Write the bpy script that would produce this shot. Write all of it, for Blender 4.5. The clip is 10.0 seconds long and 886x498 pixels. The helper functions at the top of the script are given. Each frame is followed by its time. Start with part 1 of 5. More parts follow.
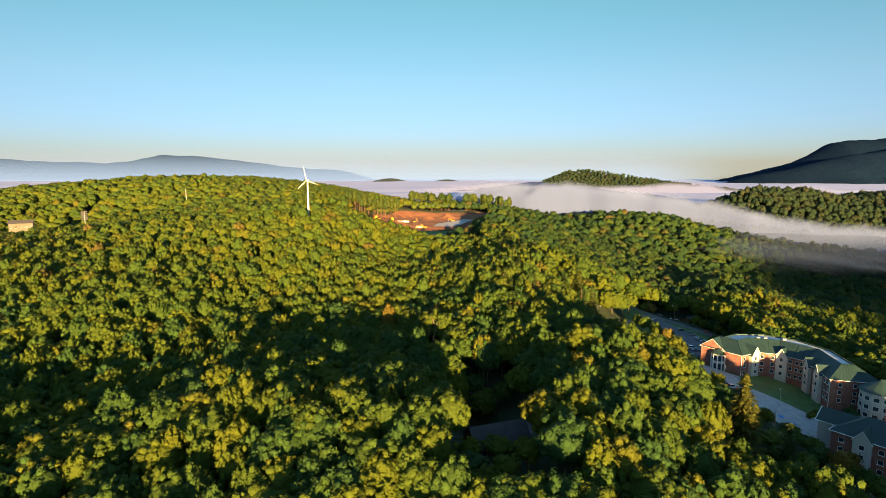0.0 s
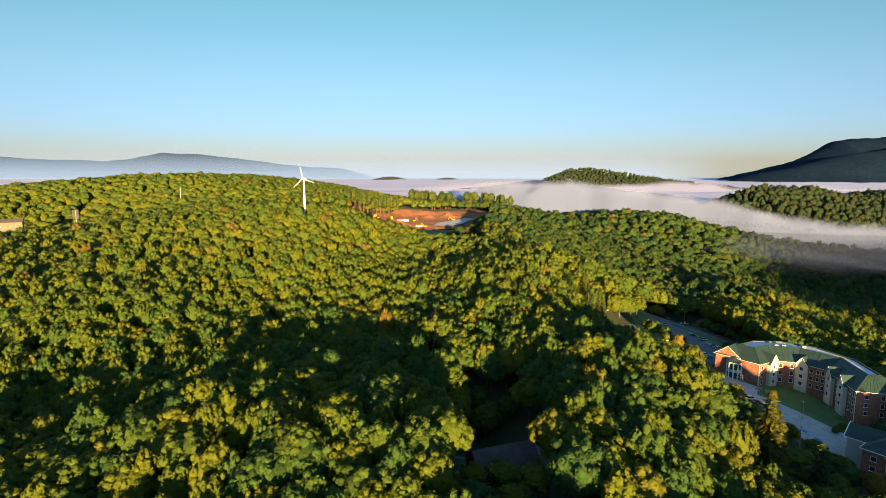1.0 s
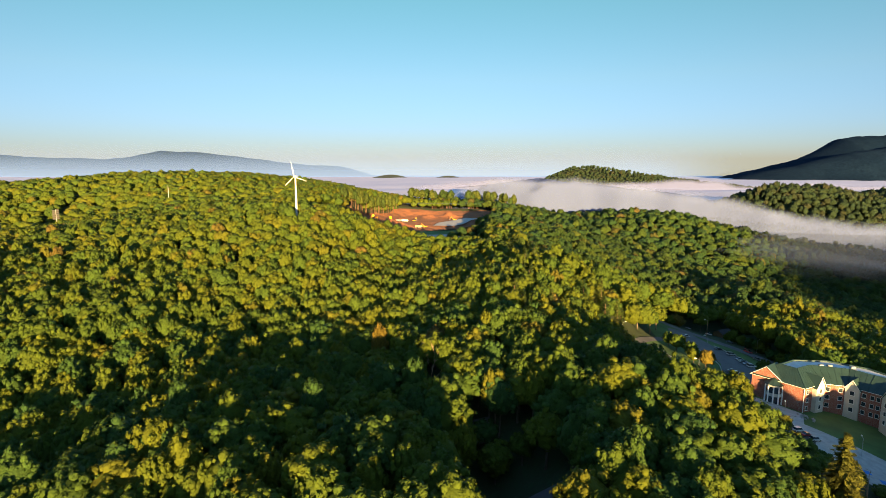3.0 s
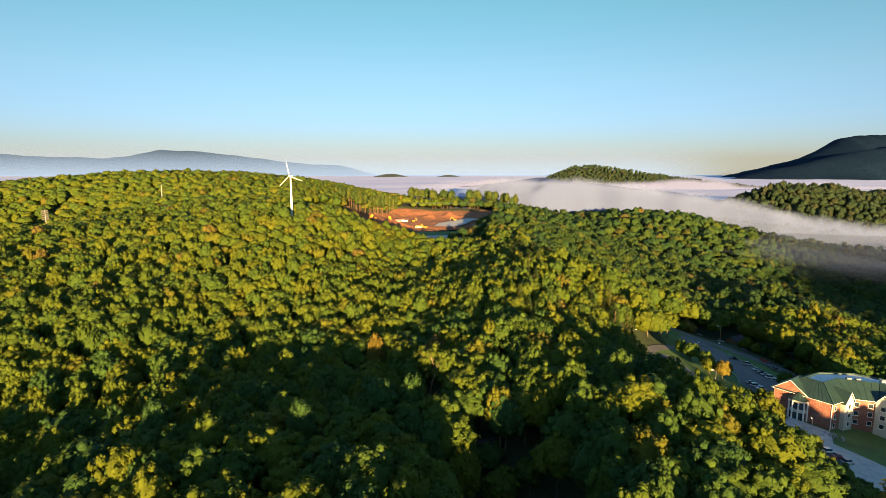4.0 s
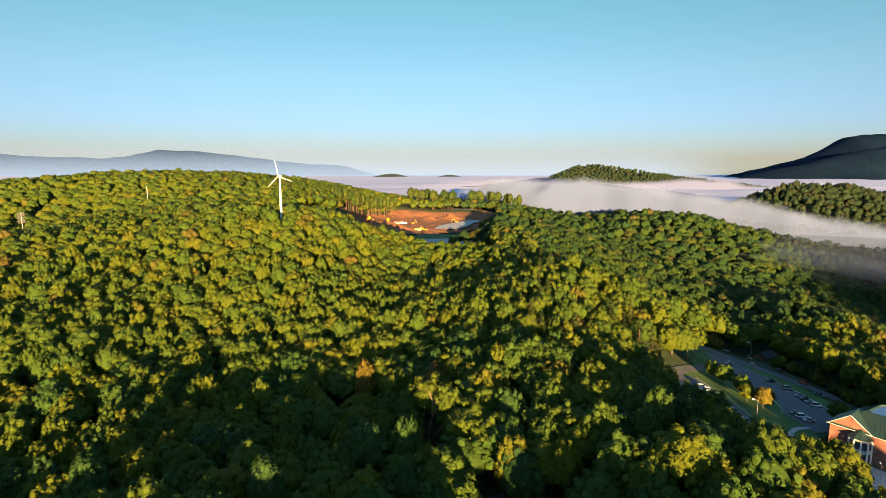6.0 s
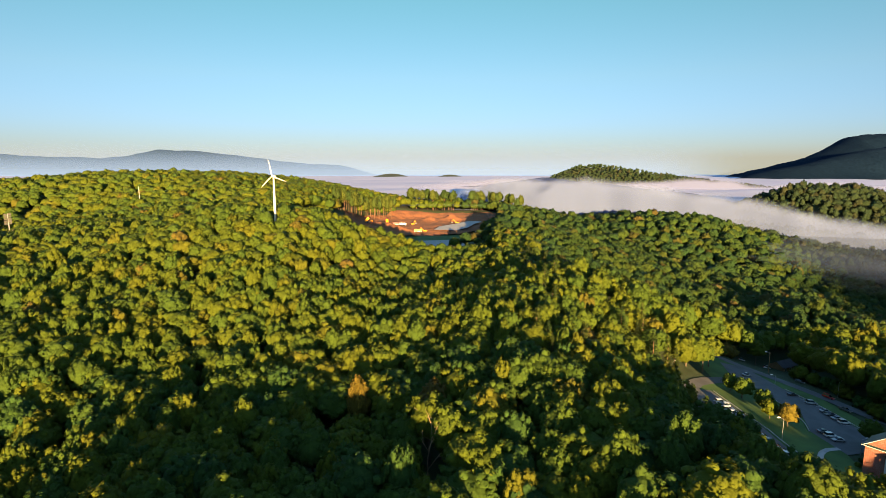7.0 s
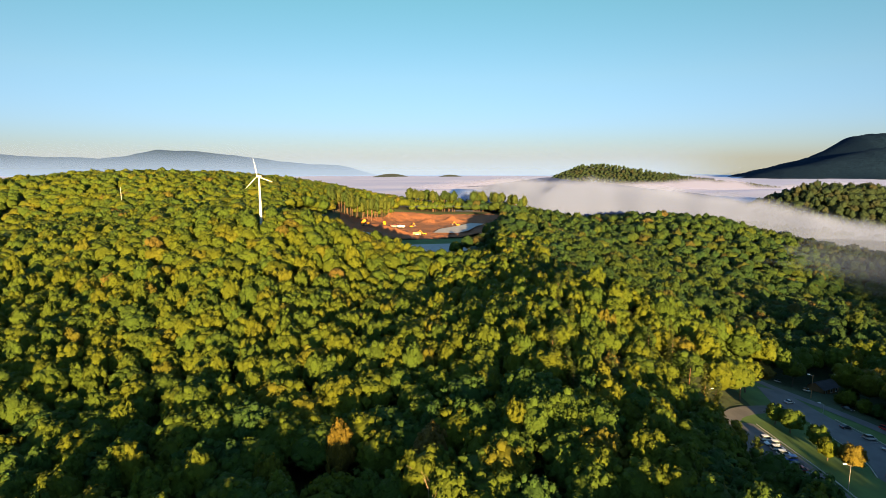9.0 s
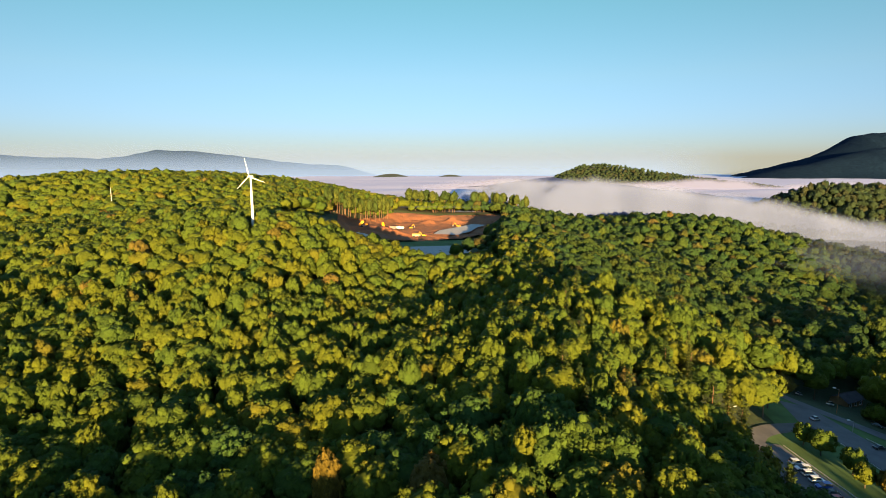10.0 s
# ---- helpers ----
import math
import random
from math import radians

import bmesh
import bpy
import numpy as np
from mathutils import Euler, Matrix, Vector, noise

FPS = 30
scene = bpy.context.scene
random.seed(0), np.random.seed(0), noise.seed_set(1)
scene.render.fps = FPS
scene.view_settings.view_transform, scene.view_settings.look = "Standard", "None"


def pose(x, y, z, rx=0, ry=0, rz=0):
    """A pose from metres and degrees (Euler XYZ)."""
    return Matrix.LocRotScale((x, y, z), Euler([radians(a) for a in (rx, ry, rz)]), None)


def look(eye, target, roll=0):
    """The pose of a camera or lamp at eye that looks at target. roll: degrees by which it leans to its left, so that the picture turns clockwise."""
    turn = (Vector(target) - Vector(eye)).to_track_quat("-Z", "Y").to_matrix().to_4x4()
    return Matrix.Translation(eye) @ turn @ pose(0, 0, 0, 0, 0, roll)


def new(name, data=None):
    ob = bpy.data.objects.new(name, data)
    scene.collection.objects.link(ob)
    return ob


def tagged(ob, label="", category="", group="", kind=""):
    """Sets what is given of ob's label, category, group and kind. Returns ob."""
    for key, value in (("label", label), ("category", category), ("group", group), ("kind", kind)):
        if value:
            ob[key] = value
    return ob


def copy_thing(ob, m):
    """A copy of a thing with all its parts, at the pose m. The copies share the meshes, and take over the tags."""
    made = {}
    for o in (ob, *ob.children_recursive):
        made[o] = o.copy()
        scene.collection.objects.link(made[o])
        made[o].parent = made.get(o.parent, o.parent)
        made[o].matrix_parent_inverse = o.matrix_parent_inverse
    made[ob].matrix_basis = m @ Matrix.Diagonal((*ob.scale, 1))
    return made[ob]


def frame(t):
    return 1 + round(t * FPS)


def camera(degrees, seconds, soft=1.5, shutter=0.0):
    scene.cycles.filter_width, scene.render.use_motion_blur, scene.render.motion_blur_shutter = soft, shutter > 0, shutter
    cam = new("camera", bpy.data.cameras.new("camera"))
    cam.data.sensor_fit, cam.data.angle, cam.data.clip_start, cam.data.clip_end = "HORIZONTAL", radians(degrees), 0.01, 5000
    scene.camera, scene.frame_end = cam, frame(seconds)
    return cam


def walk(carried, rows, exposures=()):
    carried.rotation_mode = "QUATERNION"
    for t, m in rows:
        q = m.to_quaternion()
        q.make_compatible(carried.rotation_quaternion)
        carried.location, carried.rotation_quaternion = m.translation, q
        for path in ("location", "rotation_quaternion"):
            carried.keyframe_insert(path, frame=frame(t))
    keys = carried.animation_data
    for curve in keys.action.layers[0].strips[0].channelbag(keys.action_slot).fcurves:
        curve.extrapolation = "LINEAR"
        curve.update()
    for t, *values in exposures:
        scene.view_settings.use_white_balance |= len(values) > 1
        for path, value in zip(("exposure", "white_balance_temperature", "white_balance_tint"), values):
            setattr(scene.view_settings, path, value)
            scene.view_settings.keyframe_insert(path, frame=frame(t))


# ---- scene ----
# ---- camera and its way ----
cam = camera(77.6, 10.0, 0.7)
METRES, EYE, TILT, LEAN, TURN = 157.0, 100.0, -8.0, 0.0, 0.0
ROWS = [
    (0.0, 0.0, 0.0, 0.0, 0.0, 0.0, 0.0),
    (0.5, 0.0002, 0.0469, 0.0057, 0.02, -0.08, -0.03),
    (1.0, 0.0001, 0.0946, 0.0115, 0.04, -0.18, -0.05),
    (1.5, -0.0002, 0.143, 0.0178, 0.05, -0.24, -0.05),
    (2.0, -0.0003, 0.1918, 0.0239, 0.08, -0.29, -0.06),
    (2.5, -0.0006, 0.2409, 0.0294, 0.1, -0.33, -0.05),
    (4.0, -0.0008, 0.3898, 0.0493, 0.16, -0.45, -0.07),
    (4.5, -0.0007, 0.4397, 0.0561, 0.19, -0.47, -0.06),
    (5.0, -0.0006, 0.4898, 0.0625, 0.21, -0.46, -0.07),
    (5.5, -0.0004, 0.5398, 0.069, 0.24, -0.46, -0.04),
    (7.0, -0.0004, 0.6898, 0.0883, 0.29, -0.48, -0.05),
    (7.5, -0.0005, 0.7404, 0.0946, 0.31, -0.48, -0.03),
    (8.0, -0.0008, 0.7912, 0.1006, 0.31, -0.48, -0.02),
    (8.5, -0.0008, 0.8419, 0.1063, 0.33, -0.46, -0.02),
    (9.0, -0.0011, 0.8911, 0.1124, 0.32, -0.47, -0.01),
    (9.5, -0.0008, 0.9413, 0.119, 0.34, -0.49, 0.02),
    (10.0, -0.0006, 0.9921, 0.125, 0.35, -0.47, 0.04),
]
walk(cam, [(t, pose(0, 0, EYE, TILT, LEAN, TURN) @ pose(METRES * x, METRES * y, METRES * z, 90 + pitch, roll, yaw)) for t, x, y, z, yaw, pitch, roll in ROWS], [(0.0, 2.38), (10.0, 2.38)])

# ---- sky and sun: an hour after sunrise, the sun low behind ----
SUN_AZ, SUN_EL = radians(174), radians(4.9)
TO_SUN = Vector((math.sin(SUN_AZ) * math.cos(SUN_EL), math.cos(SUN_AZ) * math.cos(SUN_EL), math.sin(SUN_EL)))
world = bpy.data.worlds.new("morning_sky")
scene.world = world
world.use_nodes = True
wn, wl = world.node_tree.nodes, world.node_tree.links
sky = wn.new("ShaderNodeTexSky")
sky.sky_type = "NISHITA"
sky.sun_disc = False
sky.sun_elevation, sky.sun_rotation = SUN_EL, SUN_AZ
sky.altitude, sky.air_density, sky.dust_density, sky.ozone_density = 600, 0.9, 0.6, 2.4
up = wn.new("ShaderNodeSeparateXYZ")
wl.new(wn.new("ShaderNodeTexCoord").outputs["Generated"], up.inputs[0])
above = wn.new("ShaderNodeMath")  # below the horizon the misty air goes on as it is just above it
above.operation = "MAXIMUM"
above.inputs[1].default_value = 0.015
way = wn.new("ShaderNodeCombineXYZ")
wl.new(up.outputs["X"], way.inputs["X"])
wl.new(up.outputs["Y"], way.inputs["Y"])
wl.new(up.outputs["Z"], above.inputs[0])
wl.new(above.outputs[0], way.inputs["Z"])
wl.new(way.outputs[0], sky.inputs["Vector"])
air = wn.new("ShaderNodeValToRGB")  # moist air low over the horizon, all round
for at, c in ((0.07, (0.45, 0.45, 0.58)), (0.15, (0.54, 0.52, 0.5)), (0.3, (0.5, 0.62, 0.46))):
    air.color_ramp.elements.new(at).color = (*c, 1)
for k, at, c in ((0, 0.02, (0.41, 0.4, 0.58)), (4, 0.75, (1, 1, 1))):
    air.color_ramp.elements[k].position, air.color_ramp.elements[k].color = at, (*c, 1)
wl.new(up.outputs["Z"], air.inputs[0])
through_air = wn.new("ShaderNodeMix")
through_air.data_type, through_air.blend_type = "RGBA", "MULTIPLY"
through_air.inputs["Factor"].default_value = 1.0
wl.new(sky.outputs[0], through_air.inputs["A"])
wl.new(air.outputs[0], through_air.inputs["B"])
wl.new(through_air.outputs["Result"], wn["Background"].inputs[0])
wn["Background"].inputs[1].default_value = 0.094
sun = new("sun", bpy.data.lights.new("sun", "SUN"))
sun.data.energy, sun.data.angle, sun.data.color = 5.0, radians(0.6), (1.0, 0.65, 0.27)
sun.matrix_world = look((0, 0, 0), -TO_SUN)


# ---- materials ----
def node_material(name, rough=0.8, metal=0.0):
    m = bpy.data.materials.new(name)
    m.use_nodes = True
    p = m.node_tree.nodes["Principled BSDF"]
    p.inputs["Roughness"].default_value, p.inputs["Metallic"].default_value = rough, metal
    return m, m.node_tree.nodes, m.node_tree.links, p


def noise_fac(n, l, scale, detail=4.0, rough=0.6, lo=0.3, hi=0.7, vector=None):
    tex = n.new("ShaderNodeTexNoise")
    tex.inputs["Scale"].default_value, tex.inputs["Detail"].default_value, tex.inputs["Roughness"].default_value = scale, detail, rough
    if vector is None:
        vector = n.new("ShaderNodeNewGeometry").outputs["Position"]
    l.new(vector, tex.inputs["Vector"])
    rng = n.new("ShaderNodeMapRange")
    rng.inputs["From Min"].default_value, rng.inputs["From Max"].default_value = lo, hi
    l.new(tex.outputs["Fac"], rng.inputs["Value"])
    return rng.outputs["Result"]


def mix_colour(n, l, fac, a, b, mode="MIX"):
    mix = n.new("ShaderNodeMix")
    mix.data_type, mix.blend_type = "RGBA", mode
    if isinstance(fac, float):
        mix.inputs["Factor"].default_value = fac
    else:
        l.new(fac, mix.inputs["Factor"])
    for socket, value in ((mix.inputs["A"], a), (mix.inputs["B"], b)):
        if isinstance(value, tuple):
            socket.default_value = (*value, 1.0)
        else:
            l.new(value, socket)
    return mix.outputs["Result"]


def bump(n, l, p, height, strength=0.3, distance=0.05):
    b = n.new("ShaderNodeBump")
    b.inputs["Strength"].default_value, b.inputs["Distance"].default_value = strength, distance
    l.new(height, b.inputs["Height"])
    l.new(b.outputs["Normal"], p.inputs["Normal"])


def plain(name, colour, rough=0.7, metal=0.0, scale=0.8, vary=0.25, grain=12.0):
    """A surface with stains at one scale and grain at another."""
    m, n, l, p = node_material(name, rough, metal)
    dark = tuple(c * (1 - vary) for c in colour)
    light = tuple(min(1.0, c * (1 + vary * 0.6)) for c in colour)
    big = noise_fac(n, l, scale)
    fine = noise_fac(n, l, grain, 3.0)
    c = mix_colour(n, l, big, dark, light)
    c = mix_colour(n, l, fine, c, mix_colour(n, l, 0.35, c, dark))
    l.new(c, p.inputs["Base Color"])
    bump(n, l, p, fine, 0.15, 0.02)
    return m


def foliage(name, tones, per_object, spread=0.35, relief=0.8):
    """Leaves: a tone for the tree, a little variation leaf by leaf, and light through the leaf."""
    m, n, l, p = node_material(name, 0.55)
    if per_object:
        tone = n.new("ShaderNodeObjectInfo").outputs["Random"]
    else:
        a = n.new("ShaderNodeAttribute")
        a.attribute_name = "tone"
        tone = a.outputs["Fac"]
    ramp = n.new("ShaderNodeValToRGB")
    ramp.color_ramp.interpolation = "LINEAR"
    while len(ramp.color_ramp.elements) < len(tones):
        ramp.color_ramp.elements.new(0.5)
    for e, (pos, c) in zip(ramp.color_ramp.elements, tones):
        e.position, e.color = pos, (*c, 1)
    l.new(tone, ramp.inputs[0])
    leaf = n.new("ShaderNodeNewGeometry").outputs["Random Per Island"]
    rng = n.new("ShaderNodeMapRange")
    rng.inputs["To Min"].default_value, rng.inputs["To Max"].default_value = 1 - spread, 1 + spread
    l.new(leaf, rng.inputs["Value"])
    c = mix_colour(n, l, 1.0, ramp.outputs[0], rng.outputs["Result"], "MULTIPLY")
    # noise paints dark gaps among the leaves, shade put into the colour
    fine = noise_fac(n, l, 1.7, 6.0, 0.75, 0.35, 0.65)
    c = mix_colour(n, l, fine, mix_colour(n, l, 0.3, c, (0.008, 0.02, 0.006)), mix_colour(n, l, 0.06, c, (0.3, 0.3, 0.03)))
    l.new(c, p.inputs["Base Color"])
    p.inputs["Specular IOR Level"].default_value = 0.08
    clump = noise_fac(n, l, 0.62, 5.0, 0.7, 0.3, 0.7)
    bump(n, l, p, clump, relief, 1.6)
    t = n.new("ShaderNodeBsdfTranslucent")
    l.new(c, t.inputs["Color"])
    mix = n.new("ShaderNodeMixShader")
    mix.inputs[0].default_value = 0.15
    l.new(p.outputs[0], mix.inputs[1])
    l.new(t.outputs[0], mix.inputs[2])
    l.new(mix.outputs[0], n["Material Output"].inputs["Surface"])
    return m


WOOD_TONES = [(0.0, (0.026, 0.07, 0.02)), (0.15, (0.038, 0.084, 0.017)), (0.5, (0.064, 0.101, 0.012)), (0.9, (0.094, 0.114, 0.009)), (0.98, (0.108, 0.11, 0.011)), (1.0, (0.13, 0.088, 0.022))]
M_LEAF = foliage("leaves", WOOD_TONES, True, 0.18, 0.5)
M_LEAF_FAR = foliage("leaves_far", WOOD_TONES, False, 0.16, 0.6)
# darker leaf tones: the valley side's shade and dim sun put into colour
M_LEAF_EAST = foliage("leaves_darkened", [(0.0, (0.024, 0.066, 0.024)), (0.5, (0.044, 0.086, 0.02)), (0.9, (0.068, 0.1, 0.017)), (1.0, (0.11, 0.082, 0.028))], False, 0.25, 0.9)
# dull bluish tones paint distant haze into the leaves of the farther woods
M_LEAF_CREST = foliage("leaves_hazed", [(0.0, (0.02, 0.042, 0.026)), (0.7, (0.028, 0.05, 0.027)), (1.0, (0.042, 0.044, 0.027))], False, 0.2, 0.8)
M_NEEDLE = foliage("needles", [(0.0, (0.036, 0.07, 0.02)), (1.0, (0.08, 0.1, 0.02))], True)
M_SPRUCE = foliage("golden_green_needles", [(0.0, (0.095, 0.105, 0.016)), (1.0, (0.115, 0.115, 0.018))], True)
M_GOLD = foliage("yellowing_leaves", [(0.0, (0.16, 0.13, 0.02)), (1.0, (0.22, 0.13, 0.025))], True)
M_BARK = plain("bark", (0.11, 0.085, 0.06), 0.9, 0, 0.6, 0.4, 9)
M_PINE_BARK = plain("pine_bark", (0.14, 0.08, 0.045), 0.9, 0, 0.6, 0.4, 9)
M_DEAD = plain("dead_wood", (0.3, 0.2, 0.12), 0.9, 0, 0.6, 0.3, 9)
M_ASPHALT = plain("asphalt", (0.12, 0.12, 0.125), 0.85, 0, 0.15, 0.3, 6)
M_CONCRETE = plain("concrete", (0.42, 0.41, 0.39), 0.85, 0, 0.4, 0.25, 6)
M_PAINT = plain("road_paint", (0.75, 0.75, 0.72), 0.7, 0, 1.5, 0.25, 8)
M_BLUE_PAINT = plain("blue_road_paint", (0.03, 0.2, 0.6), 0.7, 0, 1.5, 0.25, 8)
M_GRASS = plain("lawn_grass", (0.07, 0.14, 0.03), 0.9, 0, 0.12, 0.35, 3)
M_WHITE = plain("white_paint", (0.78, 0.77, 0.74), 0.5, 0, 0.5, 0.08, 6)
M_CREAM = plain("cream_cladding", (0.52, 0.49, 0.43), 0.7, 0, 0.5, 0.1, 6)
M_BEIGE = plain("beige_stucco", (0.13, 0.11, 0.08), 0.8, 0, 0.5, 0.2, 6)
M_ROOF = plain("green_metal_roof", (0.022, 0.05, 0.042), 0.5, 0.1, 0.3, 0.25, 5)
M_FLAT_ROOF = plain("pale_roof_membrane", (0.6, 0.62, 0.64), 0.7, 0, 0.25, 0.2, 3)
M_SHINGLE = plain("dark_shingles", (0.06, 0.055, 0.055), 0.9, 0, 0.5, 0.3, 7)
M_STEEL = plain("grey_steel", (0.35, 0.35, 0.35), 0.45, 0.6, 0.5, 0.15, 6)
M_DARK = plain("black_rubber", (0.02, 0.02, 0.02), 0.8, 0, 1.0, 0.3, 9)
M_YELLOW = plain("machine_yellow", (0.75, 0.33, 0.02), 0.5, 0, 1.0, 0.2, 6)
M_RED = plain("red_paint", (0.5, 0.02, 0.02), 0.4, 0, 1.0, 0.15, 6)
M_STONE = plain("grey_rock", (0.3, 0.29, 0.27), 0.9, 0, 0.7, 0.35, 4)
M_ORANGE_WOOD = plain("pole_wood", (0.3, 0.17, 0.08), 0.85, 0, 0.5, 0.3, 8)


def brick_material():
    m, n, l, p = node_material("red_brick", 0.85)
    g = n.new("ShaderNodeNewGeometry")
    s = n.new("ShaderNodeSeparateXYZ")
    l.new(g.outputs["Position"], s.inputs[0])
    add = n.new("ShaderNodeMath")
    l.new(s.outputs["X"], add.inputs[0])
    l.new(s.outputs["Y"], add.inputs[1])
    c = n.new("ShaderNodeCombineXYZ")
    l.new(add.outputs[0], c.inputs["X"])
    l.new(s.outputs["Z"], c.inputs["Y"])
    b = n.new("ShaderNodeTexBrick")
    b.inputs["Scale"].default_value = 1.0
    b.inputs["Brick Width"].default_value, b.inputs["Row Height"].default_value, b.inputs["Mortar Size"].default_value = 0.22, 0.075, 0.01
    b.inputs["Color1"].default_value, b.inputs["Color2"].default_value, b.inputs["Mortar"].default_value = (0.3, 0.085, 0.05, 1), (0.22, 0.055, 0.035, 1), (0.35, 0.28, 0.23, 1)
    l.new(c.outputs[0], b.inputs["Vector"])
    big = noise_fac(n, l, 0.35)
    col = mix_colour(n, l, big, mix_colour(n, l, 0.75, b.outputs["Color"], (0.2, 0.06, 0.04), "MIX"), b.outputs["Color"])
    l.new(col, p.inputs["Base Color"])
    return m


def glass_material():
    m, n, l, p = node_material("window_glass", 0.06)
    p.inputs["Base Color"].default_value = (0.03, 0.04, 0.05, 1)
    p.inputs["Specular IOR Level"].default_value = 0.8
    return m


def ground_material():
    m, n, l, p = node_material("forest_floor", 0.95)
    big = noise_fac(n, l, 0.02)
    fine = noise_fac(n, l, 0.5, 6.0)
    c = mix_colour(n, l, big, (0.026, 0.055, 0.018), (0.04, 0.075, 0.022))
    c = mix_colour(n, l, fine, mix_colour(n, l, 0.5, c, (0.04, 0.028, 0.018)), c)
    l.new(c, p.inputs["Base Color"])
    bump(n, l, p, fine, 0.6, 0.3)
    return m


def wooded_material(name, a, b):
    """Wooded slopes far off: crowns as relief, coloured darker in the low spots."""
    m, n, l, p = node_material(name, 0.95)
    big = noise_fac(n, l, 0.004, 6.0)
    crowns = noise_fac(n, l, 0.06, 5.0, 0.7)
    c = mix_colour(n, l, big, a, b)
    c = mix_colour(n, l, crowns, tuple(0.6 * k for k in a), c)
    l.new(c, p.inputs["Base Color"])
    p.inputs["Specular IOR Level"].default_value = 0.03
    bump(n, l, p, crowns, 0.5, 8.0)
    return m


def earth_material():
    m, n, l, p = node_material("red_clay", 0.95)
    big = noise_fac(n, l, 0.05, 6.0, 0.65)
    fine = noise_fac(n, l, 0.9, 5.0)
    c = mix_colour(n, l, big, (0.18, 0.068, 0.028), (0.36, 0.125, 0.04))
    c = mix_colour(n, l, fine, mix_colour(n, l, 0.5, c, (0.12, 0.06, 0.035)), c)
    l.new(c, p.inputs["Base Color"])
    bump(n, l, p, fine, 0.6, 0.4)
    return m


M_BRICK, M_GLASS, M_GROUND, M_EARTH = brick_material(), glass_material(), ground_material(), earth_material()
# distant haze and shade are put into this dark blue base colour
M_MOUNTAIN = wooded_material("hazed_mountain", (0.005, 0.015, 0.036), (0.01, 0.025, 0.052))


# ---- helpers for meshes ----
def mesh_from(name, verts, faces, mats, smooth=False):
    me = bpy.data.meshes.new(name)
    me.from_pydata([tuple(v) for v in verts], [], [tuple(f) for f in faces])
    for m in mats:
        me.materials.append(m)
    if smooth:
        me.polygons.foreach_set("use_smooth", [True] * len(me.polygons))
    me.update()
    return me


def quick_mesh(name, verts, quads, mats, tris=None, smooth=False, tone=None):
    """A mesh from arrays: quads, then triangles."""
    me = bpy.data.meshes.new(name)
    nq, nt = len(quads), 0 if tris is None else len(tris)
    me.vertices.add(len(verts))
    me.vertices.foreach_set("co", np.asarray(verts, np.float32).ravel())
    loops = np.asarray(quads, np.int32).ravel()
    starts = np.arange(nq, dtype=np.int32) * 4
    totals = np.full(nq, 4, np.int32)
    if nt:
        loops = np.concatenate([loops, np.asarray(tris, np.int32).ravel()])
        starts = np.concatenate([starts, nq * 4 + np.arange(nt, dtype=np.int32) * 3])
    me.loops.add(len(loops))
    me.loops.foreach_set("vertex_index", loops)
    me.polygons.add(nq + nt)
    me.polygons.foreach_set("loop_start", starts)
    for m in mats:
        me.materials.append(m)
    if tone is not None:
        me.attributes.new("tone", "FLOAT", "POINT").data.foreach_set("value", np.asarray(tone, np.float32))
    me.update(calc_edges=True)
    me.validate()
    if smooth:
        me.polygons.foreach_set("use_smooth", np.ones(nq + nt, bool))
    return me


def part(name, bm, material, parent, label=""):
    me = bpy.data.meshes.new(name)
    bm.to_mesh(me)
    bm.free()
    for m in material if isinstance(material, (list, tuple)) else [material]:
        me.materials.append(m)
    ob = new(name, me)
    ob.parent = parent
    return tagged(ob, label) if label else ob


def mesh_part(name, me, parent, label=""):
    ob = new(name, me)
    ob.parent = parent
    return tagged(ob, label) if label else ob


def box(bm, x0, x1, y0, y1, z0, z1, m=None, bevel=0.0):
    """A box added to bm, turned by m."""
    g = bmesh.ops.create_cube(bm, size=1.0)["verts"]
    for v in g:
        v.co = Vector(((x0 + x1) / 2 + v.co.x * (x1 - x0), (y0 + y1) / 2 + v.co.y * (y1 - y0), (z0 + z1) / 2 + v.co.z * (z1 - z0)))
        if m is not None:
            v.co = m @ v.co
    if bevel:
        es = {e for v in g for e in v.link_edges}
        bmesh.ops.bevel(bm, geom=list(es), offset=bevel, segments=2, affect="EDGES")
    return g


def tube(bm, a, b, r0, r1, n=8, caps=True):
    a, b = Vector(a), Vector(b)
    q = (b - a).to_track_quat("Z", "Y").to_matrix()
    rings = []
    for c, r in ((a, r0), (b, r1)):
        rings.append([bm.verts.new(c + q @ Vector((r * math.cos(2 * math.pi * i / n), r * math.sin(2 * math.pi * i / n), 0))) for i in range(n)])
    for i in range(n):
        bm.faces.new((rings[0][i], rings[0][(i + 1) % n], rings[1][(i + 1) % n], rings[1][i]))
    if caps:
        bm.faces.new(rings[1])
        bm.faces.new(rings[0][::-1])


# ---- the lie of the land ----
HILLS = [  # x, y, height, spread
    (-420, 820, 81.3, 300), (850, 1000, 46.1, 170), (-124, 510, 22.2, 60), (17, 182, 12.9, 100), (627, 982, 40.9, 60), (-900, 900, 37.1, 35),
    (60, 560, 20.0, 100), (1100, 900, 33.1, 170), (500, 600, 15.7, 60), (94, 350, 3.7, 60), (65, 670, 17.2, 35), (80, 960, 12.7, 60),
    (309, 828, 40.0, 100), (60, 860, 10.0, 60), (560, 950, 19.2, 35), (56, 389, 7.7, 35), (-260, 1080, 14.0, 110), (-110, 690, 9.0, 30), (-18, 156, 7.0, 26), (56, 160, 6.0, 24),
]
